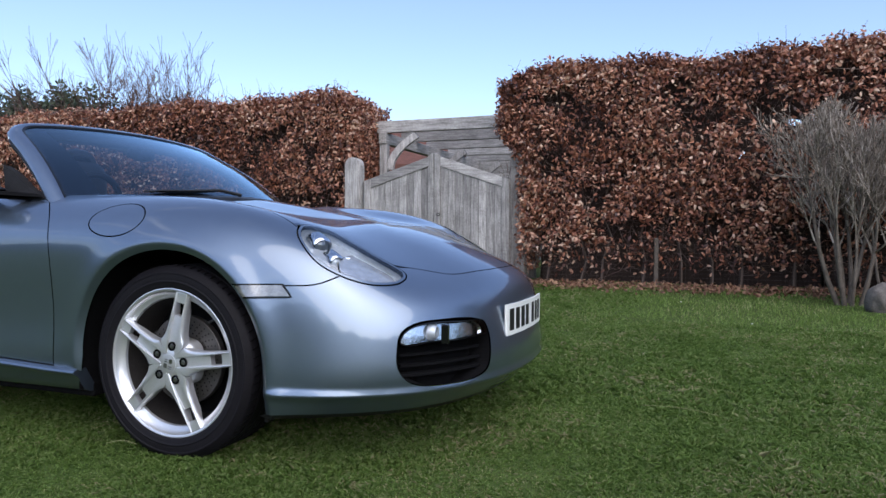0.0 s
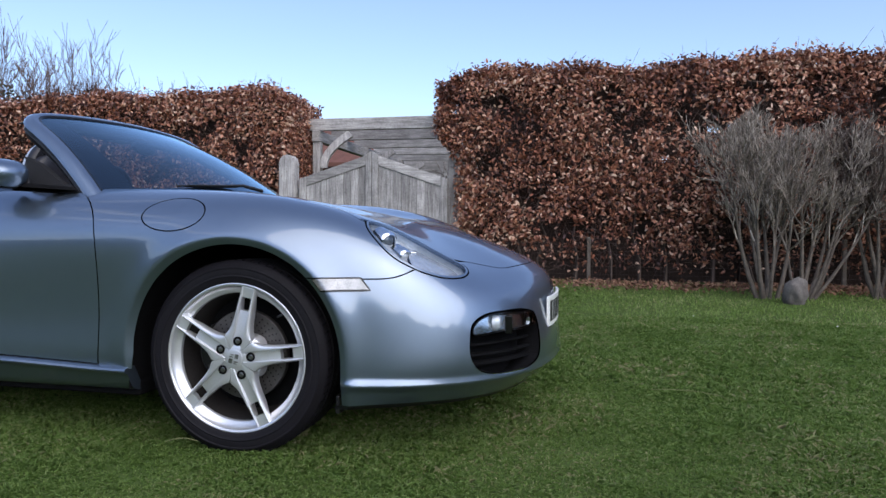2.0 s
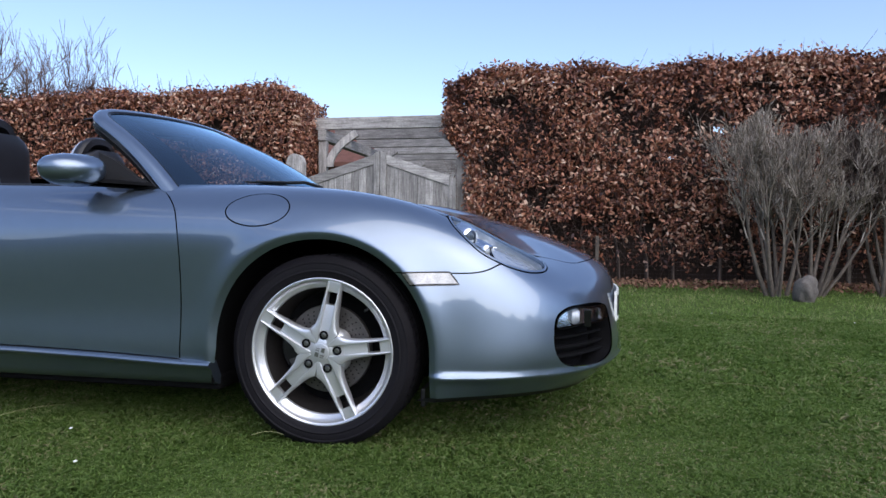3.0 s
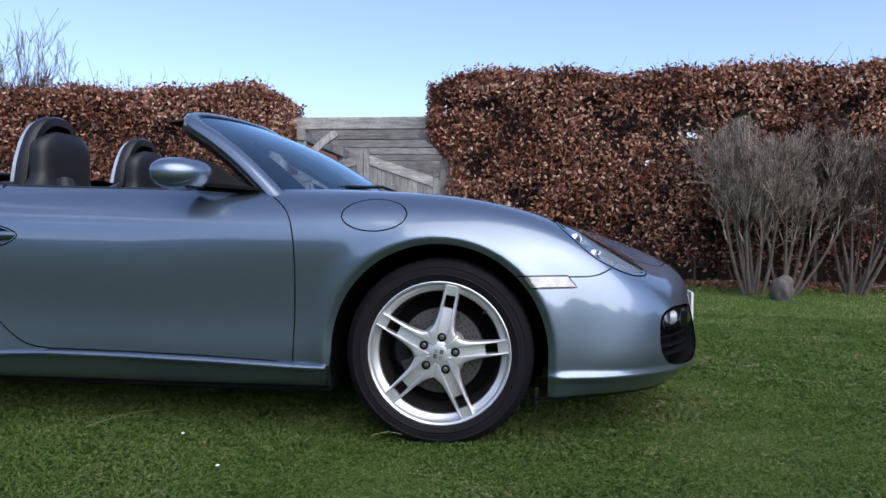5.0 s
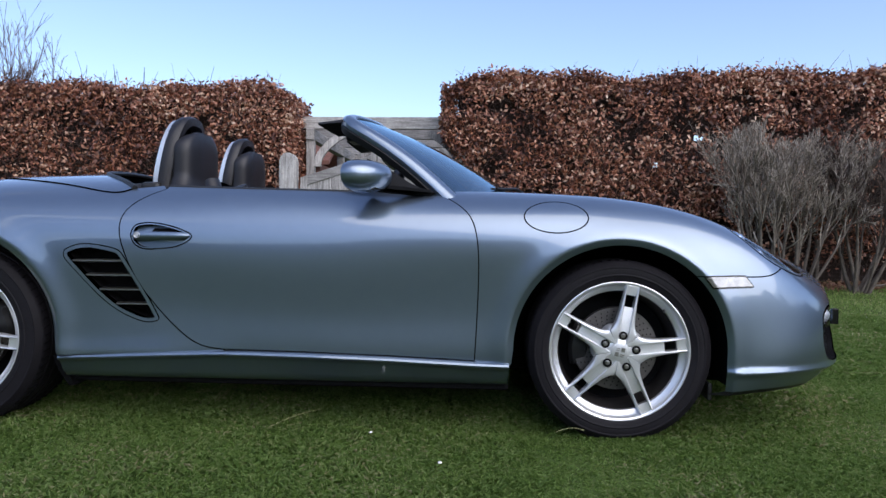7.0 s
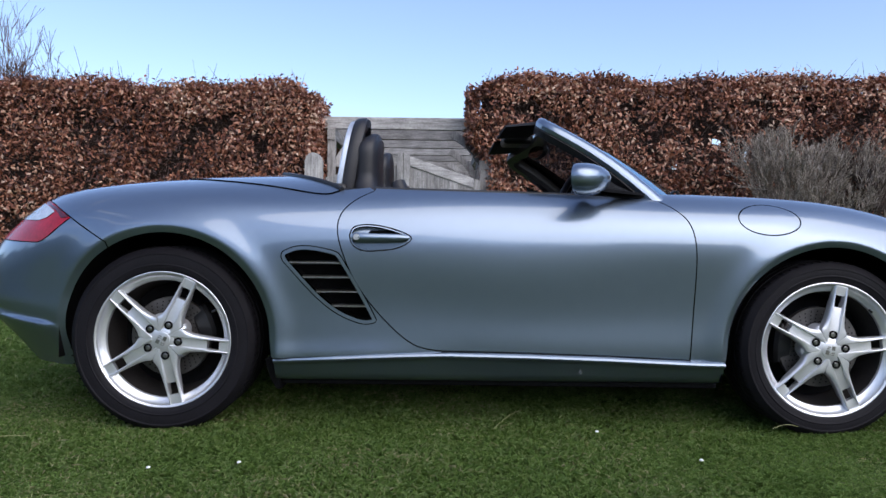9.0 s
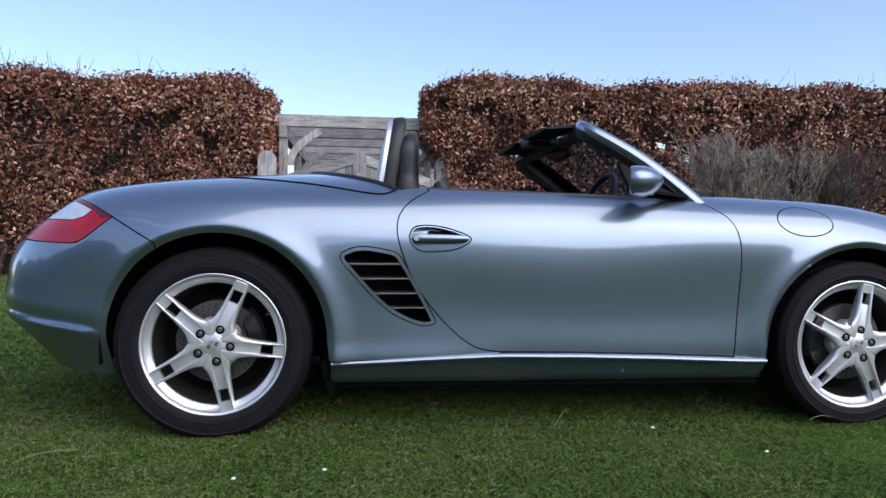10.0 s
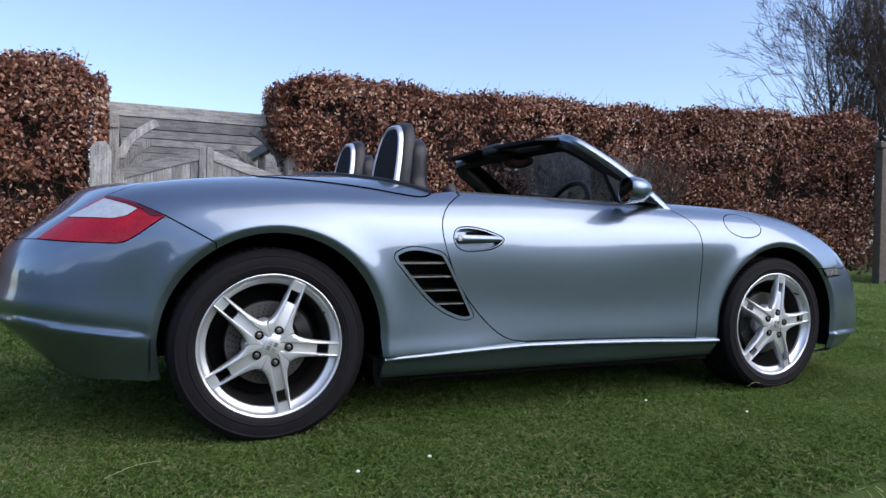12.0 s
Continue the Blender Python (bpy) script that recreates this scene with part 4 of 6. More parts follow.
_lid_line = curve([_tt, (_tt[0] - .25, CREST + .10), LID_W], 0.02)
_cov_line = COVER_SIDE
for ws in ([on_skin("s", DOOR_FRONT), on_skin("s", DOOR_REAR), on_skin("s", WING_LOW), on_skin("s", CAP + CAP[:1]), on_skin("t", HOOD_SIDE), on_skin("t", HOOD_FRONT),
                            on_skin("s", TAIL_CUT), _lid_line, _cov_line, line([LID_W, _lid_c], 0.03)]):
    for sd in (-1, 1):
        link("seam_frame", ribbons([ws], sd), UNDER, car)


# ---- sills, flaps ----
def sill_section(x, sd):
    k = (x + 0.38) / -1.62
    zt = float(np.interp(-x, (.38, .5, .8, 1.1, 1.4, 1.6, 1.8, 2.0), (.272, .274, .286, .294, .298, .291, .282, .274)))
    wide = 0.002 + 0.014 * k
    prof = [(0.835, zt + 0.004), (0.866, zt + 0.004), (0.884, zt - 0.001), (0.888, zt - 0.007), (0.886, zt - 0.013), (0.872, zt - 0.020), (0.864, zt - 0.030), (0.853, 0.222), (0.838, 0.200), (0.818, 0.189), (0.78, 0.184)]
    return [(x, sd * (b + wide), z) for b, z in prof]


for sd in (-1, 1):
    part("sill", sweep(lambda x: sill_section(x, sd), np.linspace(-0.382, -2.0, 40)), PAINT, car, smooth=True)
    part("stone_guard", sweep(lambda k: [(-2.034 + .03 * k ** 2, sd * b, .268 - .118 * k) for b in (.70, .872 - .05 * k)] + [(-1.998 + .012 * k ** 2, sd * b, .268 - .118 * k) for b in (.872 - .05 * k, .70)] + [(-2.034 + .03 * k ** 2, sd * .70, .268 - .118 * k)], np.linspace(0, 1, 6)), UNDER, car)
    part("air_deflector", box((0.33, min(sd * 0.66, sd * 0.80), 0.145), (0.345, max(sd * 0.66, sd * 0.80), 0.205), 0.004), BLACK, car)
lip = sweep(lambda t: [tuple(p * (1, 1, 1) + q) for p in [at([(W0 + t, 0.0)])[0]] for q in ((0, 0, 0.004), (-0.012, -0.012, -0.012), (-0.06, -0.05, -0.02))], np.linspace(0, on_skin("s", [(.371, .186)])[0][0] - W0, 40))
for sd in (-1, 1):
    b2 = lip.copy()
    for v in b2.verts:
        v.co.y = max(v.co.y, 0.0) * sd
    part("front_lip", b2, BLACK, front_bumper, smooth=True)
lip.free()


# ---- lamps ----
lamp = np.concatenate([on_skin("s", LAMP_OUT), on_skin("t", LAMP_IN)[1:], on_skin("t", LAMP_TIP)[1:], on_skin("t", LAMP_LOW)[1:-1]])
for sd in (-1, 1):
    hl = link("headlight", panel_mesh("headlight", lamp, [shrink(even(lamp), 0.016)], side=sd, step=0.02, lift=0.001, gap=0.0035), PAINT, car, "clear-glass teardrop headlight")
    link("bowl", panel_mesh("bowl", lamp, side=sd, step=0.02, gap=0.004, lift=-0.038, depth=-0.034), HEADBOWL, hl)
    lens = link("lens", panel_mesh("lens", shrink(even(lamp), 0.0145), side=sd, step=0.02, gap=0.0, lift=0.003, depth=0.003), LAMPGLASS, hl, "clear lens")
    lens.visible_shadow = False
    for (x, b, z), r in (((.468, .682, .702), .036), ((.532, .700, .655), .027)):
        eye = part("projector", lathe([(r * .70, -.012), (r * .74, .004), (r * .84, .010), (r, .006), (r * 1.10, -.004), (r * 1.1, -.05)], 32), CHROME, hl, "bright lamp ring", True,
                   pose(x, sd * b, z, 18 * sd, 0, -55 if sd > 0 else -125))
        part("bulb_lens", lathe([(0, .010), (r * .4, .007), (r * .70, -.002), (r * .72, -.010)], 24), LENSDARK if r > .03 else WHITELENS, hl, smooth=True, m=pose(x, sd * b, z, 18 * sd, 0, -55 if sd > 0 else -125))
    tip = on_skin("t", curve([(.56, .62), (.62, .60), (.68, .585), (.708, .60), (.705, .63), (.685, .665), (.64, .715), (.59, .748), (.565, .72), (.56, .62)], 0.012)[:-1])
    link("facets", panel_mesh("facets", tip, side=sd, step=0.014, gap=0.0, lift=-0.026, depth=0.012), CRYSTAL, hl, "faceted chrome reflector")
    part("lamp_bar", tube([(.455, sd * .645, .672), (.50, sd * .665, .672), (.56, sd * .655, .668)], [.008, .007, .003]), CHROME, hl, "chrome bar", True)
    part("inner_cell", sweep(lambda k: [(.575 + .075 * k + .006 * math.cos(a), sd * (.655 - .02 * k + .022 * math.cos(a)), .612 - .028 * k + .022 * math.sin(a)) for a in np.linspace(0, 2 * math.pi, 13)], np.linspace(0, 1, 6)), CRYSTAL, hl, "faceted chrome cell", True)
    ind = line([(.286, .590), (.432, .592), (.462, .556), (.315, .5525), (.286, .590)], 0.01)[:-1]
    si = link("side_indicator", panel_mesh("side_indicator", on_skin("s", ind), side=sd, step=0.012, gap=0.002, lift=0.006, depth=0.012), AMBER, front_bumper, "clear side indicator lens")
    link("indicator_rim", panel_mesh("indicator_rim", shrink(on_skin("s", ind), -0.004), side=sd, step=0.012, gap=0.0, lift=0.002, depth=0.006), GLOSSBLACK, si)
    # fog lamp and air intake
    fog = on_skin("f", FOG)
    intake = link("air_intake", panel_mesh("air_intake", fog, side=sd, gap=0, lift=-0.09, depth=-0.085), UNDER, front_bumper, "black air intake with slats")
    for z in (0.302, 0.338, 0.374):
        row = on_skin("f", line([(.40, z), (.55, z + .002), (.715, z)], 0.02))
        V = []
        for h, l in ((-.004, -.035), (.004, -.035), (.005, -.062), (-.005, -.062)):
            q = at(row) + at(row, NORMAL) * l + (0, 0, h)
            V.append(q * (FLIP if sd < 0 else 1))
        n = len(row)
        link("slat", raw("slat", np.concatenate(V), [(k * n + i, k * n + i + 1, ((k + 1) % 4) * n + i + 1, ((k + 1) % 4) * n + i) for k in range(4) for i in range(n - 1)], False), UNDER, intake)
    fl = np.array([(.392, .412), (.386, .43), (.399, .450), (.46, .463), (.60, .470), (.676, .460), (.706, .440), (.717, .412), (.66, .406), (.53, .406)])
    flo = on_skin("f", curve(np.r_[fl, fl[:1]], 0.012)[:-1])
    fr = link("fog_lamp", panel_mesh("fog_lamp", flo, [shrink(even(flo), 0.0035)], side=sd, step=0.012, gap=0, lift=-0.002, depth=0.02), GLOSSBLACK, front_bumper, "rectangular clear fog lamp")
    link("reflector", panel_mesh("reflector", flo, side=sd, step=0.012, gap=0.001, lift=-0.03, depth=-0.026), SILVER, fr)
    fg = link("lens", panel_mesh("lens", shrink(even(flo), 0.005), side=sd, step=0.012, gap=0, lift=-0.003, depth=0.003), LAMPGLASS, fr)
    fg.visible_shadow = False
    base = at(on_skin("f", [(.60, .435)]))[0] * (FLIP if sd < 0 else 1)
    part("fog_bulb", lathe([(0.002, .012), (.018, .016), (.027, .006), (.029, -.01), (.0, -.012)], 24), WHITELENS, fr, smooth=True, m=Matrix.Translation(base - Vector((0.028, -sd * -0.008, 0))) @ pose(0, 0, 0, 0, 0, -90))
    base = at(on_skin("f", [(.53, .43)]))[0] * (FLIP if sd < 0 else 1)
    part("lamp_divider", box((-0.03, -0.008, -0.03), (-0.006, 0.008, 0.03), 0.002, Matrix.Translation(base + Vector((-0.004, sd * 0.06, 0)))), GLOSSBLACK, fr)

# tail lamps
tl = np.concatenate([on_skin("s", TAIL_TOP), on_skin("s", TAIL_BACK)[1:], on_skin("s", TAIL_LOW)[1:-1]])
for sd in (-1, 1):
    lampob = link("tail_light", panel_mesh("tail_light", tl, side=sd, step=0.014, gap=0.002, lift=0.002), RED, car, "red tail light with clear upper lens")
    hi = on_skin("s", line([(-2.920, .820), (-2.86, .803), (-2.82, .787), (-2.85, .765), (-2.89, .755), (-3.03, .757), (-2.98, .785), (-2.920, .820)], 0.01)[:-1])
    link("clear_lens", panel_mesh("clear_lens", hi, side=sd, step=0.012, gap=0.0, lift=0.0045, depth=0.004), WHITELENS, lampob, "frosted white reversing lens")
    dk = on_skin("s", line([(-2.917, .831), (-2.81, .799), (-2.745, .767), (-2.78, .764), (-2.81, .788), (-2.86, .806), (-2.917, .823), (-2.917, .831)], 0.01)[:-1])
    link("dark_band", panel_mesh("dark_band", dk, side=sd, step=0.012, gap=0.0, lift=0.004, depth=0.004), DARKRED, lampob)

# plate with plain bars in place of its characters
def bent(y0, y1, z0, z1, proud, thick, n):
    """A flat strip bent across the nose."""
    rows = []
    for y in np.linspace(y0, y1, n + 1):
        x = 0.009 + proud + float(at(on_skin("f", [(max(abs(y), .02), .44)]))[0][0])
        rows.append([(x - thick, y, z0), (x, y, z0), (x, y, z1), (x - thick, y, z1), (x - thick, y, z0)])
    return sweep(lambda k: rows[k], range(n + 1))


plate = part("number_plate", bent(-.26, .26, .384, .496, .004, .009, 16), PLATE, front_bumper, "white front number plate")
for y in (-.218, -.156, -.094, -.034, .058, .12, .182):
    part("plate_mark", bent(y - .020, y + .020, .401, .479, .0055, .003, 3), INK, plate)

# ---- side vents and door handles ----
for sd in (-1, 1):
    vent = on_skin("s", VENT)
    fr = link("side_vent", panel_mesh("side_vent", vent, [shrink(even(vent), 0.015)], side=sd, step=0.01, gap=0.0016, lift=0.0012, depth=0.03), PAINT, panels["quarter", sd], "side air intake with slats")
    link("vent_cavity", panel_mesh("vent_cavity", shrink(even(vent), 0.012), side=sd, gap=0, lift=-0.10, depth=-0.095), UNDER, fr)
    for z, xa, xb in ((.617, -1.945, -1.755), (.565, -1.90, -1.725), (.513, -1.86, -1.70), (.462, -1.80, -1.672)):
        row = on_skin("s", line([(xa, z), (xb, z)], 0.02))
        V = []
        for h, l in ((-.0024, -.008), (.0024, -.008), (.003, -.05), (-.009, -.05)):
            q = at(row) + at(row, NORMAL) * l + (0, 0, h)
            V.append(q * (FLIP if sd < 0 else 1))
        n = len(row)
        link("slat", raw("slat", np.concatenate(V), [(k * n + i, k * n + i + 1, ((k + 1) % 4) * n + i + 1, ((k + 1) % 4) * n + i) for k in range(4) for i in range(n - 1)], False), STEEL, fr)
    hd = on_skin("s", HANDLE)
    hr = link("handle_surround", panel_mesh("handle_surround", hd, [shrink(even(hd), 0.009)], side=sd, step=0.008, gap=0.0025, lift=0.0, depth=0.02), PAINT, panels["door", sd])
    link("handle_bowl", panel_mesh("handle_bowl", shrink(even(hd), 0.006), side=sd, step=0.012, gap=0, lift=-0.030, depth=-0.028), PAINT, hr)
    bar = []
    for x, hz, y in ((-1.727, .014, .0), (-1.70, .0175, .004), (-1.668, .0145, .006), (-1.60, .014, .007), (-1.555, .013, .006), (-1.522, .009, .0)):
        c = at(on_skin("s", [(x, .709)]))[0]
        bar.append([(c[0], sd * (c[1] + y + dy), c[2] + dz * hz) for dy, dz in ((-.022, -.9), (-.006, -1), (.0, -.5), (.002, 0), (.0, .6), (-.006, 1), (-.022, .9))])
    part("handle", sweep(lambda i: bar[i], range(6)), PAINT, hr, "body-coloured door handle", True)
    c = at(on_skin("s", [(-1.708, .711)]))[0]
    slot = on_skin("s", line([(-1.672, .724), (-1.66, .741), (-1.60, .741), (-1.545, .724), (-1.60, .7205), (-1.672, .724)], 0.008)[:-1])
    link("finger_slot", panel_mesh("finger_slot", slot, side=sd, step=0.01, gap=0, lift=-0.026, depth=0.006), UNDER, hr, "dark finger slot")
    part("lock", lathe([(0, .004), (.006, .004), (.0065, .002), (.0085, .002), (.0105, .005), (.0115, .003), (.0115, -.01)], 24), ALLOY, hr, smooth=True, m=Matrix.Translation((c[0], sd * (c[1] + .003), c[2])) @ pose(0, 0, 0, 0, 0, 0 if sd > 0 else 180))


# ---- windscreen ----
def screen_point(u, v):
    """The glass: u across from -1 to 1, v up from 0 to 1."""
    lo = Vector((-.335 - .235 * u * u, .748 * u, .908 - .050 * u * u))
    hi = Vector((-.915 - .075 * u * u - .02 * u**6, .602 * u, 1.203 - .026 * u * u))
    bow = 0.022 * math.sin(math.pi * v)
    p = lo.lerp(hi, v)
    return p + Vector((0.5, 0, 0.86)) * bow


def screen_normal(u, v):
    e = 1e-3
    a = screen_point(u + e, v) - screen_point(u - e, v)
    b = screen_point(u, v + e) - screen_point(u, v - e)
    return b.cross(a).normalized() * (1 if b.cross(a).x > 0 else -1)


NU, NV = 40, 20
_us, _vs = np.linspace(-1, 1, NU + 1), np.linspace(0, 1, NV + 1)
sheet = [screen_point(u, v) for v in _vs for u in _us]
quad = [(j * (NU + 1) + i, j * (NU + 1) + i + 1, (j + 1) * (NU + 1) + i + 1, (j + 1) * (NU + 1) + i) for j in range(NV) for i in range(NU)]
windscreen = link("windscreen", raw("windscreen", sheet, quad), SCREEN, car, "raked windscreen glass")
windscreen.visible_shadow = False
shade = [q for q in quad if q[0] // (NU + 1) < 1 or q[0] // (NU + 1) > NV - 2 or q[0] % (NU + 1) < 3 or q[0] % (NU + 1) > NU - 4]
link("glass_border", raw("glass_border", [screen_point(u, v) - screen_normal(u, v) * 0.003 for v in _vs for u in _us], shade), GLOSSBLACK, windscreen, "black glass border")

# frame: up one pillar, over the header, down the other
_path = [(-1.0, -0.02), (-1.0, 0.25), (-1.0, 0.55), (-1.0, 0.80), (-.985, 0.93), (-.94, 0.99), (-.86, 1.012), (-.6, 1.02), (-.3, 1.02), (0, 1.02)]
_path = np.array(_path + [(-u, v) for u, v in _path[-2::-1]])
_t = np.r_[0, np.cumsum([(Vector(screen_point(*b)) - Vector(screen_point(*a))).length for a, b in zip(_path, _path[1:])])]
_path = spline(_t, _path, np.linspace(0, _t[-1], 110))
_pts = [screen_point(u, v) for u, v in _path]
_nor = [screen_normal(max(-1, min(1, u)), max(0, min(1, v))) for u, v in _path]


def framed(profile):
    """Sweeps (outwards, along the glass normal) sections round the frame."""
    rows = []
    for i, (p, n) in enumerate(zip(_pts, _nor)):
        d = (_pts[min(i + 1, len(_pts) - 1)] - _pts[max(i - 1, 0)]).normalized()
        o = d.cross(n).normalized()
        if o.dot(p - Vector((-.7, 0, 1.0))) < 0:
            o = -o
        wide = 1 + .5 * abs(o.y) ** .7 if abs(o.y) > .3 else 1
        rows.append([p + o * a * (wide if a > 0 else 1) + n * b for a, b in profile])
    bm = bmesh.new()
    vs = [[bm.verts.new(q) for q in r] for r in rows]
    k = len(profile)
    for a, b in zip(vs, vs[1:]):
        for i in range(k):
            bm.faces.new((a[i], a[(i + 1) % k], b[(i + 1) % k], b[i]))
    bm.faces.new(vs[0])
    bm.faces.new(vs[-1][::-1])
    bmesh.ops.recalc_face_normals(bm, faces=bm.faces[:])
    return bm


frame_ob = part("windscreen_frame", framed([(-.006, .004), (.006, .009), (.020, .008), (.031, .000), (.036, -.014), (.033, -.030), (.02, -.034), (-.006, -.010)]), PAINT, car, "painted windscreen frame", True)
part("frame_trim", framed([(.030, -.030), (.034, -.036), (.026, -.062), (-.012, -.068), (-.03, -.05), (-.028, -.012), (-.004, -.008)]), BLACK, frame_ob, "black inner frame trim", True)
part("seal", framed([(-.010, .002), (-.004, .0065), (.001, .0065), (.003, .002)]), GLOSSBLACK, frame_ob, smooth=True)

# header catches and fold-up sun visors
for sd in (-1, 1):
    part("sun_visor", sweep(lambda k: [(-1.00 - .15 * k, sd * y, 1.192 - .03 * abs(y) ** 2 - .016 * k + dz * (1 - .4 * k)) for y, dz in ((.10, .010), (.30, .014), (.50, .008), (.52, -.008), (.30, -.014), (.10, -.010))], np.linspace(0, 1, 5)), CLOTH, frame_ob, "black sun visor", True)
part("header_catch", box((-1.12, -.09, 1.152), (-.98, .09, 1.204), 0.015), BLACK, frame_ob)
im = part("interior_mirror", lathe([(0, .012), (.05, .014), (.085, .008), (.095, -.004), (.088, -.012)], 32), BLACK, windscreen, "interior mirror", True, pose(-.945, 0, 1.122, 0, 0, 90 + 12) @ Matrix.Diagonal((1.25, 1, .36, 1)))
part("mirror_glass", lathe([(0, .0155), (.078, .0145), (.082, .010)], 32), GLOSSBLACK, im, smooth=True)
part("mirror_stalk", tube([(-.90, 0, 1.182), (-.925, 0, 1.16), (-.94, 0, 1.13)], .009), BLACK, windscreen, smooth=True)

# wipers at rest, and the cowl under the glass
part("cowl", sweep(lambda u: [screen_point(u, 0.03) + Vector((dx, 0, dz)) for dx, dz in ((-.02, -.004), (.02, -.010), (.075, -.022), (.10, -.05), (0, -.07))], np.linspace(-.97, .97, 40)), BLACK, car, "black plastic cowl", True)
for u0, u1, v1, dn in ((-.12, -.60, .028, 0), (.40, -.12, .005, .035)):
    p0, p1 = screen_point(u0, .0) + Vector((.05, 0, .004)), screen_point(u1, v1) + screen_normal(u1, v1) * .018
    pm = screen_point((u0 + u1) / 2, .03) + screen_normal((u0 + u1) / 2, .03) * .014
    p0, p1, pm = (q - Vector((0, 0, dn)) for q in (p0, p1, pm))
    wp = part("wiper", tube([p0, p0.lerp(pm, .5) + Vector((0, 0, .012)), pm, p1], [.008, .007, .005, .004]), BLACK, car, "black wiper arm", True)
    q0, q1 = screen_point(u1 + (u0 - u1) * .75, .028), screen_point(u1 - (u0 - u1) * .12, v1 + .01)
    part("blade", tube([q0.lerp(q1, k) + screen_normal(u1, v1) * .013 - Vector((0, 0, dn)) for k in (0, .3, .6, 1)], [.004, .007, .007, .003]), BLACK, wp, smooth=True)

# ---- door mirrors ----
for sd in (-1, 1):
    # cup: round front running into a flat back, its nose drawn in towards the car
    bm, rows = bmesh.new(), []
    for th in np.linspace(0.02, math.pi / 2, 15):
        d, w = .106 * math.cos(th) ** .8, math.sin(th)
        rows.append([bm.verts.new((d, .103 * w * math.copysign(abs(math.cos(a)) ** .8, math.cos(a)) - sd * .028 * math.cos(th),
                                   .001 + (.053 if math.sin(a) > 0 else .062) * w ** 1.1 * math.copysign(abs(math.sin(a)) ** .8, math.sin(a)) * (1 - .12 * sd * math.cos(a)))) for a in np.linspace(0, 2 * math.pi, 40, endpoint=False)])
    back = [bm.verts.new(Vector((-.012, v.co.y * .96, .004 + (v.co.z - .004) * .95))) for v in rows[-1]]
    sunk = [bm.verts.new(Vector((-.008, v.co.y * .90, .004 + (v.co.z - .004) * .88))) for v in rows[-1]]
    rows += [back, sunk]
    bm.faces.new(rows[0])
    for p, q in zip(rows, rows[1:]):
        for i in range(40):
            bm.faces.new((p[i], p[(i + 1) % 40], q[(i + 1) % 40], q[i]))
    bm.faces.new(sunk)
    glass_edge = [Vector((-.0095, v.co.y * .985, .004 + (v.co.z - .004) * .98)) for v in sunk]
    bmesh.ops.recalc_face_normals(bm, faces=bm.faces[:])
    mirror = part("door_mirror", bm, PAINT, panels["door", sd], "body-coloured door mirror", True, pose(-.918, sd * .887, .930, 0, 0, 20.6 * sd))
    bm = bmesh.new()
    a, b = [bm.verts.new(p) for p in glass_edge], [bm.verts.new(p + Vector((.0012, 0, 0))) for p in glass_edge]
    bm.faces.new(a)
    bm.faces.new(b[::-1])
    for i in range(40):
        bm.faces.new((a[i], a[(i + 1) % 40], b[(i + 1) % 40], b[i]))
    bmesh.ops.recalc_face_normals(bm, faces=bm.faces[:])
    part("mirror_glass", bm, MIRROR, mirror, "mirror glass")
    part("mirror_foot", sweep(lambda k: [(.078 * k - .006 + .0 * a, sd * (-.020 - .01 * k) + (.086 - .045 * k * k) * math.cos(a), -.046 + .014 * max(-.9, math.sin(a)) + .006 * k) for a in np.linspace(0, 2 * math.pi, 21)], np.linspace(0, 1, 8)), GLOSSBLACK, mirror, "black mirror foot", True)
    part("mirror_arm", sweep(lambda k: [tuple(Vector((-.86, .855, .888)).lerp(Vector((-.70, .775, .878)), k) * 1 + Vector((dx * (1 + .7 * k), 0, dz * (1 - .1 * k)))) for dx, dz in ((.028, -.002), (.018, .010), (0, .015), (-.02, .010), (-.034, -.002), (-.02, -.014), (.02, -.014))], np.linspace(0, 1, 6)), UNDER, panels["door", sd], smooth=True, m=Matrix.Diagonal((1, sd, 1, 1)))
    tri = [(-.862, .762, .876), (-.66, .772, .872), (-.752, .752, .915), (-.850, .738, .978), (-.915, .732, 1.005)]
    bm = bmesh.new()
    a = [bm.verts.new((x, sd * y, z)) for x, y, z in tri]
    b = [bm.verts.new((x, sd * (y - .03), z)) for x, y, z in tri]
    bm.faces.new(a)
    bm.faces.new(b[::-1])
    for i in range(5):
        bm.faces.new((a[i], a[(i + 1) % 5], b[(i + 1) % 5], b[i]))
    bmesh.ops.recalc_face_normals(bm, faces=bm.faces[:])
    part("mirror_sail", bm, CLOTH, panels["door", sd])
    # black rubber strip along the top of the door, and the door's inner trim
    part("waist_seal", tube([at([(w, CREST + .026)])[0] * (FLIP if sd < 0 else 1) + (0, 0, -.005) for w in np.linspace(_a, _q[0], 30)], .0085), BLACK, panels["door", sd], smooth=True)
    part("door_card", sweep(lambda x: [(x, sd * b, z) for b, z in ((.765, .872), (.70, .872), (.675, .85), (.665, .70), (.62, .66), (.63, .60), (.68, .55), (.68, .25), (.78, .25))], np.linspace(-.62, -1.70, 12)), LEATHER, panels["door", sd], "black door trim", True)

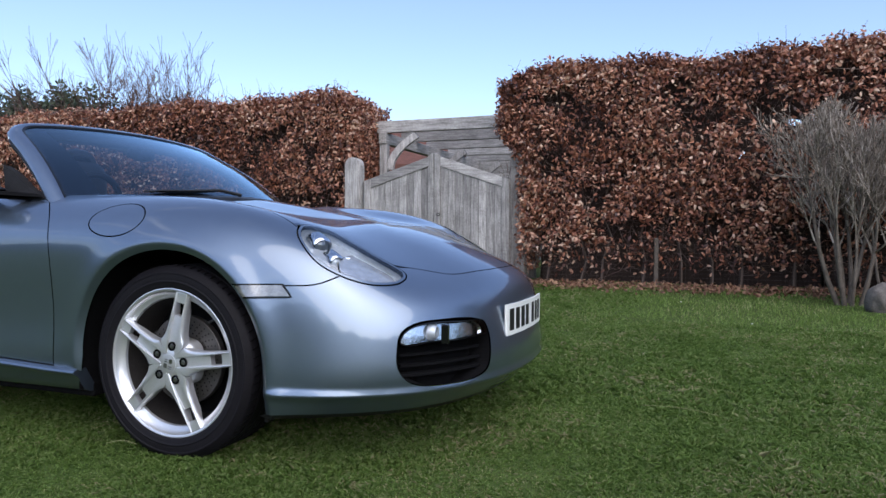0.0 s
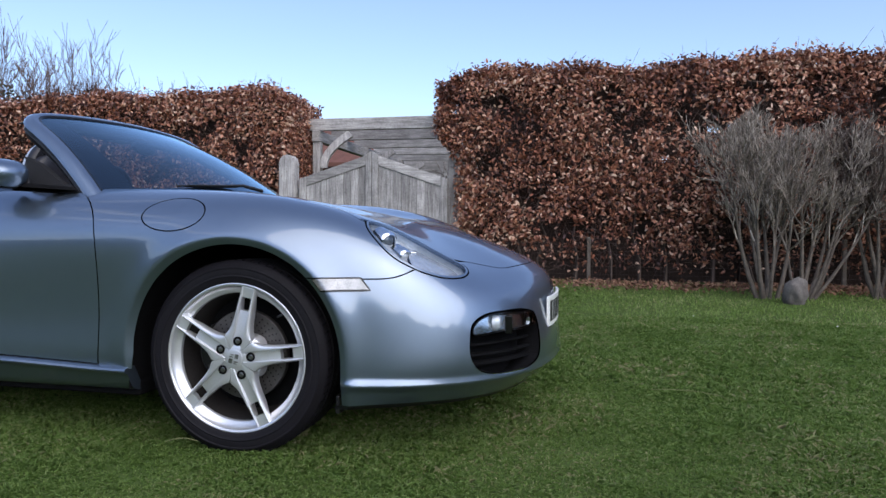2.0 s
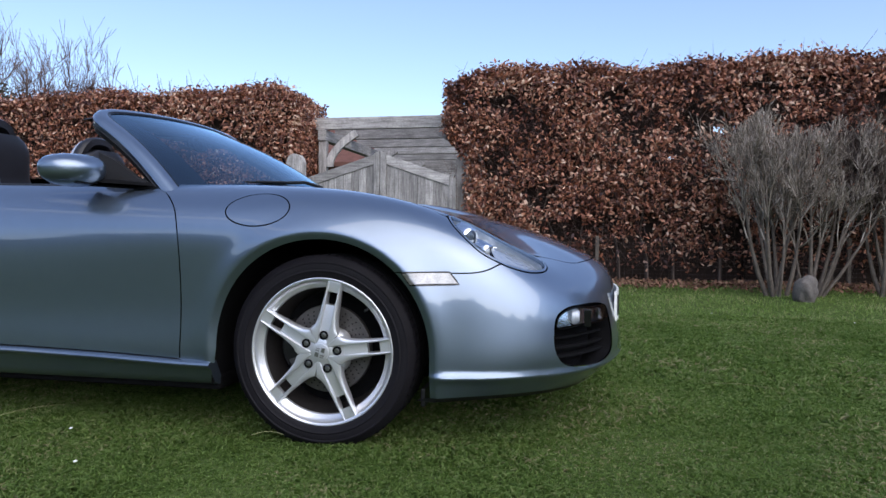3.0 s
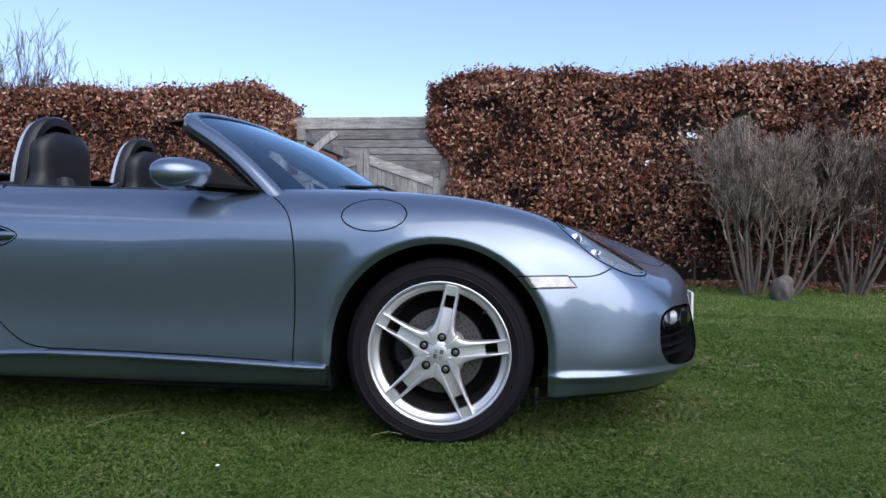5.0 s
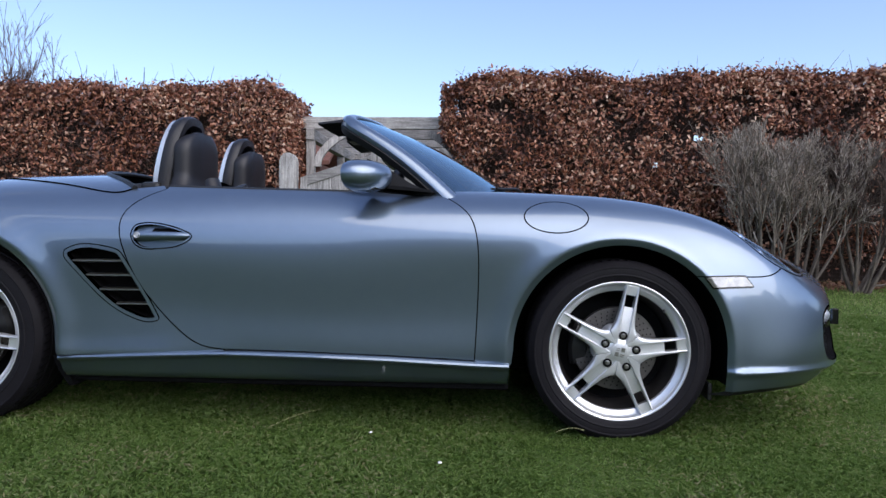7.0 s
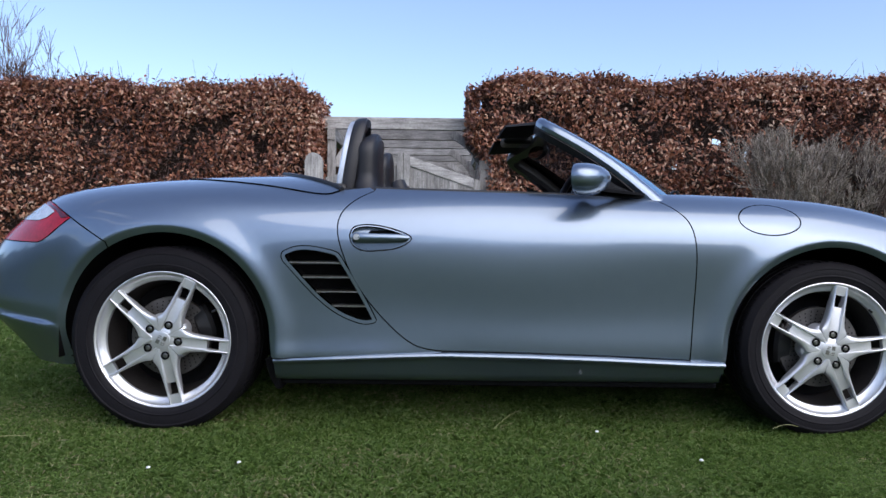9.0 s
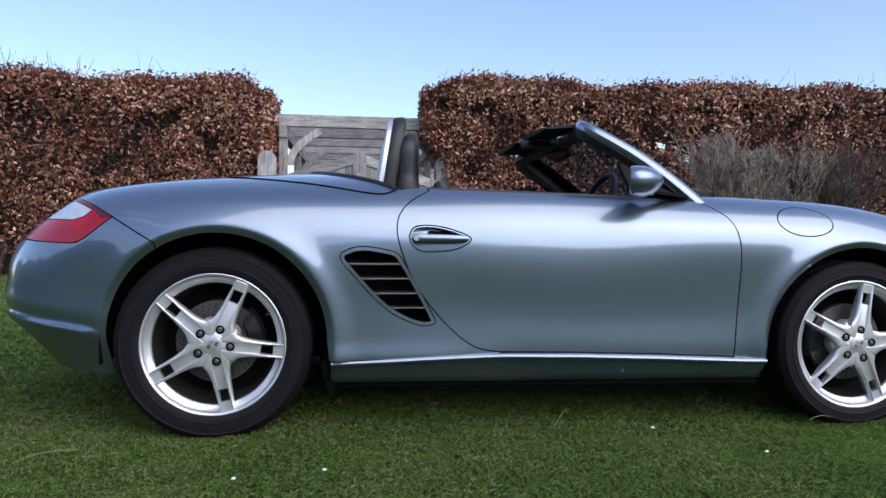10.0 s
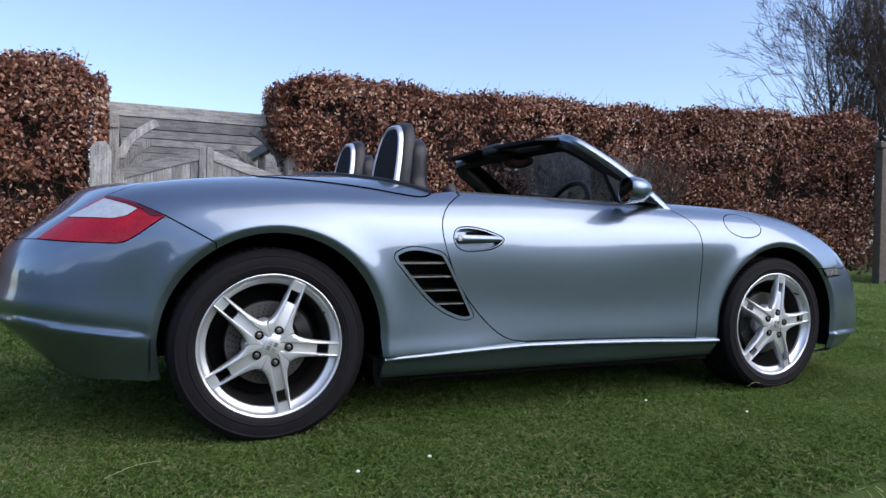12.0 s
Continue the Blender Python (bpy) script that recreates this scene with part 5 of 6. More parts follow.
# ---- tub, dashboard, wheel ----
part("cabin_floor", box((-2.05, -.70, .20), (-.45, .70, .26), .01), UNDER, car)
part("bulkhead", box((-1.95, -.72, .22), (-1.86, .72, .90), .03), CLOTH, car)
part("dashboard", sweep(lambda y: [(x, y, z - .035 * (abs(y) / .7) ** 2) for x, z in ((-.46, .88), (-.62, .90), (-.74, .885), (-.78, .86), (-.76, .72), (-.70, .55), (-.45, .50))], np.linspace(-.70, .70, 24)), LEATHER, car, "black dashboard", True)
part("instrument_hood", sweep(lambda k: [(-.68 - .09 * k, -.37 + .15 * math.cos(a), .845 + .066 * math.sin(a) - .008 * k) for a in np.linspace(0, math.pi, 14)], np.linspace(0, 1, 5)), LEATHER, car, smooth=True)
tunnel = part("centre_console", box((-1.6, -.10, .25), (-.70, .10, .50), .04), LEATHER, car)
bm = bmesh.new()
rows = []
for i in range(48):
    a = 2 * math.pi * i / 48
    rows.append([bm.verts.new(((.183 + .0145 * math.cos(b)) * math.cos(a), (.183 + .0145 * math.cos(b)) * math.sin(a), .0145 * math.sin(b))) for b in np.linspace(0, 2 * math.pi, 10, endpoint=False)])
for i in range(48):
    for k in range(10):
        bm.faces.new((rows[i][k], rows[(i + 1) % 48][k], rows[(i + 1) % 48][(k + 1) % 10], rows[i][(k + 1) % 10]))
sw = part("steering_wheel", bm, LEATHER, car, "black leather steering wheel", True, pose(-.90, -.37, .825, 0, -66, 0))
part("airbag_pad", lathe([(0, .03), (.05, .028), (.075, .01), (.075, -.02), (0, -.03)], 30, "z"), LEATHER, sw, smooth=True)
for a in (0, 120, 240):
    part("wheel_spoke", box((.05, -.02, -.012), (.18, .02, .004), .005, pose(0, 0, 0, 0, 0, a + 180)), GLOSSBLACK, sw)


# ---- seats and roll hoops ----
def seat(y0):
    def section(k):
        # from the cushion's top up to the headrest
        z = .36 + .78 * k
        x = -1.52 - .215 * min(k, .72) - .02 * max(0, k - .9)
        if k < .55:
            w = .265
        else:
            w = .265 - .098 * min(1, (k - .55) / .20) ** 1.3
        top = max(0, (k - .9) / .1)
        w *= math.sqrt(max(.05, 1 - top**2 * .75))
        th = .115 * (1 - .25 * k) * math.sqrt(max(.06, 1 - top**2 * .9))
        return [(x - th * .5 + th * .62 * math.copysign(abs(math.cos(a)) ** .7, math.cos(a)), y0 + w * math.copysign(abs(math.sin(a)) ** .6, math.sin(a)), z) for a in np.linspace(0, 2 * math.pi, 33)[:-1]] + [(x + .12 * th, y0, z)]
    back = part("seat", sweep(lambda k: section(k)[:-1] + section(k)[:1], np.linspace(0, 1, 34)), LEATHER, car, "black leather bucket seat", True)
    part("cushion", box((-1.55, y0 - .25, .26), (-1.03, y0 + .25, .44), .06), LEATHER, back)
    for s in (-1, 1):
        part("side_bolster", tube([(-1.44, y0 + s * .215, .45), (-1.50, y0 + s * .222, .62), (-1.545, y0 + s * .215, .80), (-1.585, y0 + s * .165, .93)], [.05, .055, .05, .03], 12), LEATHER, back, smooth=True)
    return back


def hoop(y0):
    """A roll hoop: silver outer bow, black padded inner bow and infill."""
    ring = []
    for a in np.linspace(-.12, math.pi + .12, 40):
        c, s = math.cos(a), math.sin(a)
        ring.append((-1.825 + .045 * max(0, s) ** .8, y0 + .158 * math.copysign(abs(c) ** .72, c), .905 + .290 * (max(0, s) ** .72 if s > 0 else s * .4)))
    def bow(inset, profile):
        bm = bmesh.new()
        rows = []
        cx = Vector((-1.78, y0, .98))
        for i, p in enumerate(ring):
            p = Vector(p)
            d = (Vector(ring[min(i + 1, 39)]) - Vector(ring[max(i - 1, 0)])).normalized()
            fwd = Vector((1, 0, .18)).normalized()
            o = d.cross(fwd).normalized()
            if o.dot(p - cx) < 0:
                o = -o
            rows.append([bm.verts.new(p + o * (q + inset) + fwd * f) for q, f in profile])
        k = len(profile)
        for a, b in zip(rows, rows[1:]):
            for i in range(k):
                bm.faces.new((a[i], a[(i + 1) % k], b[(i + 1) % k], b[i]))
        bm.faces.new(rows[0])
        bm.faces.new(rows[-1][::-1])
        bmesh.ops.recalc_face_normals(bm, faces=bm.faces[:])
        return bm
    h = part("roll_hoop", bow(0, [(.0, -.016), (.006, -.010), (.006, .007), (0, .011), (-.008, .008), (-.010, -.014)]), ALLOY, car, "silver roll hoop with black padding", True)
    part("hoop_pad", bow(0, [(.010, .010), (.014, .022), (.012, .050), (.002, .062), (-.03, .058), (-.036, .02), (-.02, .009)]), LEATHER, h, "black padded bow", True)
    bm = bmesh.new()
    vs = [bm.verts.new(Vector(p).lerp(Vector((-1.79, y0, .96)), .04) + Vector((-.012, 0, 0))) for p in ring]
    bm.faces.new(vs)
    r = bmesh.ops.extrude_face_region(bm, geom=bm.faces[:])
    bmesh.ops.translate(bm, vec=(.018, 0, .003), verts=[g for g in r["geom"] if isinstance(g, bmesh.types.BMVert)])
    bmesh.ops.recalc_face_normals(bm, faces=bm.faces[:])
    part("hoop_infill", bm, CLOTH, h)
    for s in (-1, 1):
        part("hoop_foot", box((-1.875, y0 + s * .162 - .035, .865), (-1.79, y0 + s * .162 + .035, .925), .018), BLACK, h)


for y0 in (-.35, .35):
    seat(y0)
    hoop(y0)
part("cross_bar", box((-1.845, -.20, .90), (-1.79, .20, .945), .02), BLACK, car, "black cross bar between the hoops")

# folded roof under its well, edge strip of the cover
_dwn = top_front.copy()
well_o = np.concatenate([_dwn, [(w, S7) for w in np.linspace(_dwn[-1][0], TW[8] + .0, 16)[1:]], [(TW[8], s) for s in np.linspace(S7, _dwn[0][1], 20)[1:]]])
link("folded_roof", panel_mesh("folded_roof", well_o, both=True, lift=-0.045, gap=0.0, depth=0.05), CLOTH, car, "black fabric of the folded roof")
for sd in (-1, 1):
    part("cover_seal", tube([(at([q])[0] + at([q], NORMAL)[0] * .004) * (FLIP if sd < 0 else 1) for q in top_front], .010), BLACK, car, smooth=True)


# ---- leaves, twigs ----
def leaf_cloud(name, pos, size, facing, rng, droop=.5, fold=.25, spread=.9, slim=.55):
    """Folded, pointed leaves at positions, loosely turned to face a direction."""
    n = len(pos)
    face = facing + spread * rng.normal(size=(n, 3))
    face /= np.linalg.norm(face, axis=1, keepdims=True)
    axis = rng.normal(size=(n, 3)) + (0, 0, -droop)
    axis -= face * (axis * face).sum(1, keepdims=True)
    axis /= np.linalg.norm(axis, axis=1, keepdims=True) + 1e-9
    side = np.cross(face, axis)
    L = (size * rng.uniform(.6, 1.25, n))[:, None]
    w = L * slim * rng.uniform(.35, .55, n)[:, None]
    lift = face * L * fold * rng.uniform(-.3, 1, n)[:, None]
    low, high = pos + axis * L * .30, pos + axis * L * .68
    v = np.stack([pos, low + side * w * .92 + lift, high + side * w * .80 + lift * .7, pos + axis * L - lift * .5, high - side * w * .80 + lift * .7, low - side * w * .92 + lift], 1)
    q = np.arange(n)[:, None] * 6
    f = np.concatenate([q + (0, 1, 5), q + (1, 2, 5), q + (2, 4, 5), q + (2, 3, 4)])
    return bulk(name, v.reshape(-1, 3), f)


def sticks(name, a, b, ra, rb, sides=4):
    """Thin tapered sticks between points."""
    n = len(a)
    d = b - a
    d = d / (np.linalg.norm(d, axis=1, keepdims=True) + 1e-9)
    ref = np.where(np.abs(d[:, 2:3]) > .9, [[1., 0, 0]], [[0, 0, 1.]])
    u = np.cross(d, ref)
    u /= np.linalg.norm(u, axis=1, keepdims=True)
    w = np.cross(d, u)
    ang = 2 * np.pi * np.arange(sides) / sides
    ring = np.cos(ang)[None, :, None] * u[:, None] + np.sin(ang)[None, :, None] * w[:, None]
    v = np.concatenate([a[:, None] + ring * np.reshape(ra, (-1, 1, 1)), b[:, None] + ring * np.reshape(rb, (-1, 1, 1))], 1)
    q = np.arange(n)[:, None] * 2 * sides
    k = np.arange(sides)
    f = np.stack([k, (k + 1) % sides, (k + 1) % sides + sides, k + sides], 1)
    return bulk(name, v.reshape(-1, 3), (q[:, :, None] + f[None]).reshape(-1, 4), True)


def grow(rng, start, way, length, radius, levels, wobble=.25, rise=.12, kids=(3, 5), spread=.6, shrink=.62, first=.3):
    """Grows a branch with its side branches. Returns stick ends and radii, level by level."""
    out = []
    def go(p, d, ln, r, lev):
        steps = 5 if lev < 2 else 3
        pts, dirs = [p], [d]
        for i in range(steps):
            d = d + wobble * rng.normal(size=3) * .5 + (0, 0, rise)
            d = d / np.linalg.norm(d)
            q = p + d * ln / steps
            out.append((p, q, r * (1 - .75 * i / steps), r * (1 - .75 * (i + 1) / steps), lev))
            p = q
            pts.append(p)
            dirs.append(d)
        if lev < levels:
            for _ in range(rng.integers(*kids) if lev else rng.integers(kids[0] + 1, kids[1] + 2)):
                k = first + (1 - first) * rng.random()
                j = min(steps - 1, int(k * steps))
                b = pts[j] + (pts[j + 1] - pts[j]) * (k * steps - j)
                nd = dirs[j] + spread * rng.normal(size=3)
                go(b, nd / np.linalg.norm(nd), ln * shrink * rng.uniform(.6, 1.15), r * (1 - .7 * k) * .62, lev + 1)
    go(np.array(start, float), np.array(way, float) / np.linalg.norm(way), length, radius, 0)
    return out


def branch_mesh(name, segs, sides=5, least=.0015):
    a, b = np.array([s[0] for s in segs]), np.array([s[1] for s in segs])
    return sticks(name, a, b, np.maximum(least, [s[2] for s in segs]), np.maximum(least * .8, [s[3] for s in segs]), sides)


# ---- beech hedges ----
def soft(x, y, z, f=1.0):
    return noise.noise(Vector((x * f, y * f, z * f)))


def hedge(label, p0, p1, top, deep=1.0, seed=1, ends=(True, True), per=2000, foot=.55, round_ends=.35, gaps=(), under=0.0):
    """A clipped beech hedge along the line p0 to p1 of its front face; dry copper leaves over dark twigs."""
    rng = np.random.default_rng(seed)
    p0, p1 = np.array(p0, float), np.array(p1, float)
    d = (p1 - p0) / np.linalg.norm(p1 - p0)
    length = np.linalg.norm(p1 - p0)
    out = np.array((d[1], -d[0]))
    if out[1] > 0:
        out = -out
    base = float(ground_z(0, (p0[1] + p1[1]) / 2))
    h = thing("beech_hedge", label, "hedge")

    def world(u, depth, z):
        xy = p0 + d * np.asarray(u)[:, None] - out * np.asarray(depth)[:, None]
        return np.c_[xy, z]

    def top_at(u):
        t = top - .025 + .035 * np.sin(u * 2.3 + seed) + .03 * np.sin(u * 5.1 + 2 * seed)
        for flag, e in ((ends[0], u), (ends[1], length - u)):
            if flag:
                k = np.clip(1 - e / round_ends, 0, 1)
                t = t - .42 * k**2.2
        return t

    def end_at(z):
        """How far the first end is drawn back low down."""
        return under * np.clip((2.08 - np.asarray(z)) / .4, 0, 1) ** .8

    # front face, top and ends
    sets = []
    n = int(per * length * (top - base))
    u, z = rng.uniform(0, length, n), rng.uniform(base + .12, top + .05, n)
    z = np.minimum(z, top_at(u) - rng.random(n) * .04)
    dep = np.abs(rng.normal(0, .13, n)) + .06 * np.array([soft(a, 0, b, 1.6) for a, b in zip(u, z)]) - .05
    dep += np.clip((z - (top_at(u) - .22)) / .22, 0, 1) ** 2 * .10
    clump = np.array([soft(a + 9 * seed, 3.3, b, 2.1) + .55 * soft(a, 8.1, b + seed, 5.5) for a, b in zip(u, z)])
    thin = np.clip((z - base - .12) / foot, .06, 1) ** 1.2
    keep = rng.random(n) < thin * np.clip(.82 + 1.45 * clump + 2.5 * np.clip((z - top + .35) / .35, 0, 1), .07, 1)
    keep &= u >= end_at(z)
    for gu, gz, gr in gaps:                                 # thin places where daylight comes through
        keep &= (np.hypot((u - gu) * 1.3, z - gz) > gr * (1 + .35 * np.sin(9 * z + 7 * u))) | (rng.random(n) < .3)
    sets.append((world(u, dep, z)[keep], (*out, .15)))
    m = int(per * length * deep * 1.1)
    u = rng.uniform(0, length, m)
    sets.append((world(u, rng.uniform(0, deep, m), top_at(u) + rng.normal(0, .045, m)), (0, 0, 1)))
    m = int(30 * length)                                    # loose shoots above the clipped top
    u = rng.uniform(0, length, m)
    sets.append((world(u, rng.uniform(0, deep * .5, m), top_at(u) + rng.uniform(.0, .09, m)), (0, 0, .4)))
    for flag, e, s in ((ends[0], 0, -1), (ends[1], length, 1)):
        if flag:
            m = int(per * 1.3 * deep * (top - base))
            z = rng.uniform(base + .15, top - .1, m)
            keep = rng.random(m) < np.clip((z - base) / foot, .05, 1)
            sets.append((world(e + (end_at(z) if s < 0 else 0 * z) - s * np.abs(rng.normal(0, .09, m)) + s * .03, rng.uniform(0, deep, m), z)[keep], (*(s * d), .1)))
    verts = [leaf_cloud("foliage", p, .066, np.array(f), rng, slim=.50) for p, f in sets]
    names = ("front_foliage", "top_foliage", "shoot_mass", "end_foliage", "end_foliage")
    for me, nm in zip(verts, names):
        tagged(link(nm, me, BEECH, h), kind="stuff")
    # twigs inside
    m = int(620 * length)
    u, z, dp = rng.uniform(0, length, m), rng.uniform(base + .15, top, m), rng.uniform(.02, .5, m)
    a = world(u, dp, np.minimum(z, top_at(u)))
    way = rng.normal(size=(m, 3)) * (1, .7, .8) + (*(out * .5), .55)
    b = a + way / np.linalg.norm(way, axis=1, keepdims=True) * rng.uniform(.08, .38, (m, 1))
    tagged(link("twig_mass", sticks("twig_mass", a, b, rng.uniform(.002, .005, m), .0015, 3), REDTWIG, h), kind="stuff")
    m = int(20 * length)
    u = rng.uniform(0, length, m)
    a = world(u, rng.uniform(0, deep * .6, m), top_at(u) - .05)
    b = a + np.c_[rng.normal(0, .05, (m, 2)), rng.uniform(.06, .17, m)]
    tagged(link("top_twig_mass", sticks("top_twig_mass", a, b, .003, .001, 3), BARKDARK, h), kind="stuff")
    # stems
    for i in range(int(length / .42)):
        u0 = (i + .5 + rng.uniform(-.25, .25)) * .42
        pts = [world([u0 + rng.normal(0, .03) * k], [.16 + .06 * k], [base - .03 + .32 * k])[0] for k in range(6)]
        part("stem", tube(pts, [.026 * rng.uniform(.6, 1.25) * (1 - .12 * k) for k in range(6)], 7), BARKDARK, h, smooth=True)
    # dark sheet inside the hedge, standing in for its inner shade, with gaps
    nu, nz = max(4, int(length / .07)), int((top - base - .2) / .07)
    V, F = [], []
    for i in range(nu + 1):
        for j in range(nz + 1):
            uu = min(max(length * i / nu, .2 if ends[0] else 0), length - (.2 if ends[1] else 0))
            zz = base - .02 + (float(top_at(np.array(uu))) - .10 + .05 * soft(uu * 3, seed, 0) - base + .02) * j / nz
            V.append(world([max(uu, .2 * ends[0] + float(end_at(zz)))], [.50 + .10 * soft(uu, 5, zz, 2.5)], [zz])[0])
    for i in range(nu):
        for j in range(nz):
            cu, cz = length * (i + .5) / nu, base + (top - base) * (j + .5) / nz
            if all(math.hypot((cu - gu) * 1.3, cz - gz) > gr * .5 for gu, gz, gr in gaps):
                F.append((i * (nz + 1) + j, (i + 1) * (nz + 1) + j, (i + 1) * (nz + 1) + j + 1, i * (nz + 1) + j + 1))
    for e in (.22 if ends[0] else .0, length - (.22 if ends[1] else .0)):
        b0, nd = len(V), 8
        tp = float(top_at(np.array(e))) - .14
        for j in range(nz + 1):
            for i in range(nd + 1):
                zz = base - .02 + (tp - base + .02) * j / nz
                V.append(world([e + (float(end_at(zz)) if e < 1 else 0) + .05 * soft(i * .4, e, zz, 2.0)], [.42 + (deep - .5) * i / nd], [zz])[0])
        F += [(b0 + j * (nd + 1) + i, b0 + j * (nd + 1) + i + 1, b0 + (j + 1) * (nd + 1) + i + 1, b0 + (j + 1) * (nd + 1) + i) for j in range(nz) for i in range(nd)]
    link("shade_sheet", raw("shade_sheet", V, F), CORE, h)
    return h


hedge("clipped copper-brown beech hedge beside the wooden gate, twigs showing", (-11.5, 6.45), (-3.18, 6.45), 2.785, 1.15, 3, (False, True))
hedge("tall clipped beech hedge with dry brown leaves behind a shrub", (-1.02, 6.44), (2.98, 6.44), 2.925, 1.1, 5, (True, False), round_ends=.30, under=.30,
      gaps=((3.65, 2.18, .10), (3.24, 2.35, .06), (3.06, 1.80, .11), (3.00, 2.08, .07), (3.90, 2.25, .06)))
hedge("taller stretch of dry beech hedge with a grey shrub before it", (2.95, 6.45), (5.6, 6.45), 2.995, 1.1, 8, (False, False), gaps=((.10, 2.0, .08),))
hedge("dark brown beech hedge turning towards the lawn", (5.55, 6.45), (9.36, 5.05), 3.02, 1.0, 11, (False, True), 2000)


# ---- wire netting and leaf litter at the foot of the hedge ----
_rng = np.random.default_rng(4)
net = thing("wire_netting", "fine dark wire netting along the foot of the hedge", "fence")
_x = np.arange(-.95, 5.6, .05)
_a, _b = np.c_[_x, np.full_like(_x, 6.33), np.full_like(_x, .06)], np.c_[_x, np.full_like(_x, 6.33), np.full_like(_x, .62)]
tagged(link("upright_wire_mesh", sticks("upright_wire_mesh", _a, _b, .0011, .0011, 3), BARKDARK, net), kind="stuff")
_z = np.arange(.10, .64, .05)
_a, _b = np.c_[np.full_like(_z, -.95), np.full_like(_z, 6.328), _z], np.c_[np.full_like(_z, 5.6), np.full_like(_z, 6.328), _z]
tagged(link("level_wire_mesh", sticks("level_wire_mesh", _a, _b, .0011, .0011, 3), BARKDARK, net), kind="stuff")
for x in (1.05, 4.1):
    part("stake", box((x - .025, 6.42, .0), (x + .025, 6.47, .68), .008), BARK, net, "weathered wooden stake")
_n = 5200
_p = np.c_[_rng.uniform(-1, 7.5, _n), 6.12 + _rng.normal(0, .22, _n), np.zeros(_n)]
_p[:, 2] = ground_z(0, _p[:, 1]) + .008 + _rng.random(_n) * .025
litter = link("leaf_litter", leaf_cloud("leaf_litter", _p, .06, np.array((0, -.2, 1.)), _rng, 0, .3, .5), LITTER)
tagged(litter, "fallen brown beech leaves along the hedge foot", "leaf litter", kind="stuff")


# ---- oak gate between the hedges ----
def gate_leaf(x0, x1, z0, z1, label):
    """One leaf; its top rises from z0 at x0 to z1 at x1."""
    g = thing("gate_leaf", label, "gate", group="oak gate")
    y, b0 = 6.47, .115
    w = abs(x1 - x0)
    s = 1 if x1 > x0 else -1
    top = lambda x: z0 + (z1 - z0) * abs(x - x0) / w
    def plank(name, xa, xb, za, zb_a, zb_b, ya, yb, mt=OAK_UP):
        bm = bmesh.new()
        prism(bm, [(xa, ya, za), (xb, ya, za), (xb, ya, zb_b), (xa, ya, zb_a)], [(xa, yb, za), (xb, yb, za), (xb, yb, zb_b), (xa, yb, zb_a)])
        bmesh.ops.bevel(bm, geom=bm.edges[:], offset=.004, segments=1, affect="EDGES")
        bmesh.ops.recalc_face_normals(bm, faces=bm.faces[:])
        part(name, bm, mt, g)
    plank("hinge_stile", x0, x0 + s * .10, b0, top(x0) + .0, top(x0 + s * .1), y - .03, y + .03)
    plank("meeting_stile", x1 - s * .085, x1, b0, top(x1 - s * .085) + .015, top(x1) + .03, y - .034, y + .03)
    xa, xb = x0 + s * .10, x1 - s * .085
    bm = bmesh.new()
    prism(bm, [(xa, y - .028, top(xa) - .135), (xb, y - .028, top(xb) - .135), (xb, y - .028, top(xb)), (xa, y - .028, top(xa))],
          [(xa, y + .028, top(xa) - .135), (xb, y + .028, top(xb) - .135), (xb, y + .028, top(xb)), (xa, y + .028, top(xa))])
    bmesh.ops.bevel(bm, geom=bm.edges[:], offset=.005, segments=1, affect="EDGES")
    bmesh.ops.recalc_face_normals(bm, faces=bm.faces[:])
    part("top_rail", bm, OAK_ACROSS, g)
    part("bottom_rail", box((min(xa, xb), y - .028, b0), (max(xa, xb), y + .028, b0 + .16), .005), OAK_ACROSS, g)
    n = 8
    for i in range(n):
        a, c = xa + (xb - xa) * i / n + s * .002, xa + (xb - xa) * (i + 1) / n - s * .002
        plank("board", a, c, b0 + .16, top(a) - .128, top(c) - .128, y - .008, y + .014)
    return g


gate_leaf(-3.03, -1.945, 1.475, 1.82, "silver-grey oak gate leaf with upright boards, closed")
gl = gate_leaf(-.855, -1.935, 1.455, 1.82, "closed silver-grey oak gate leaf with a dark ring latch")
bm = lathe([(.020, .004), (.026, 0), (.020, -.004), (.014, 0)], 20, closed=True)
part("ring_latch", bm, BLACK, gl, "dark iron ring", True, pose(-1.87, 6.425, .985))
for x0, x1 in ((-3.31, -3.075), (-.875, -.665)):
    bm = bmesh.new()
    out = [(x0, .0), (x1, .0), (x1, 1.70), (x1 - .02, 1.765), (x1 - .06, 1.805), ((x0 + x1) / 2, 1.82), (x0 + .06, 1.805), (x0 + .02, 1.765), (x0, 1.70)]
    ya = 6.36 if x0 < -2 else 6.52
    a, b = [bm.verts.new((x, ya, z)) for x, z in out], [bm.verts.new((x, ya + .19, z)) for x, z in out]
    bm.faces.new(a)
    bm.faces.new(b[::-1])
    for i in range(len(out)):
        bm.faces.new((a[i], a[(i + 1) % 9], b[(i + 1) % 9], b[i]))
    bmesh.ops.recalc_face_normals(bm, faces=bm.faces[:])
    bmesh.ops.bevel(bm, geom=[e for e in bm.edges if abs(e.verts[0].co.y - e.verts[1].co.y) < .01], offset=.012, segments=2, affect="EDGES")
    tagged(part("gate_post", bm, OAK_UP), "round-topped weathered oak gate post", "post", "gate posts")

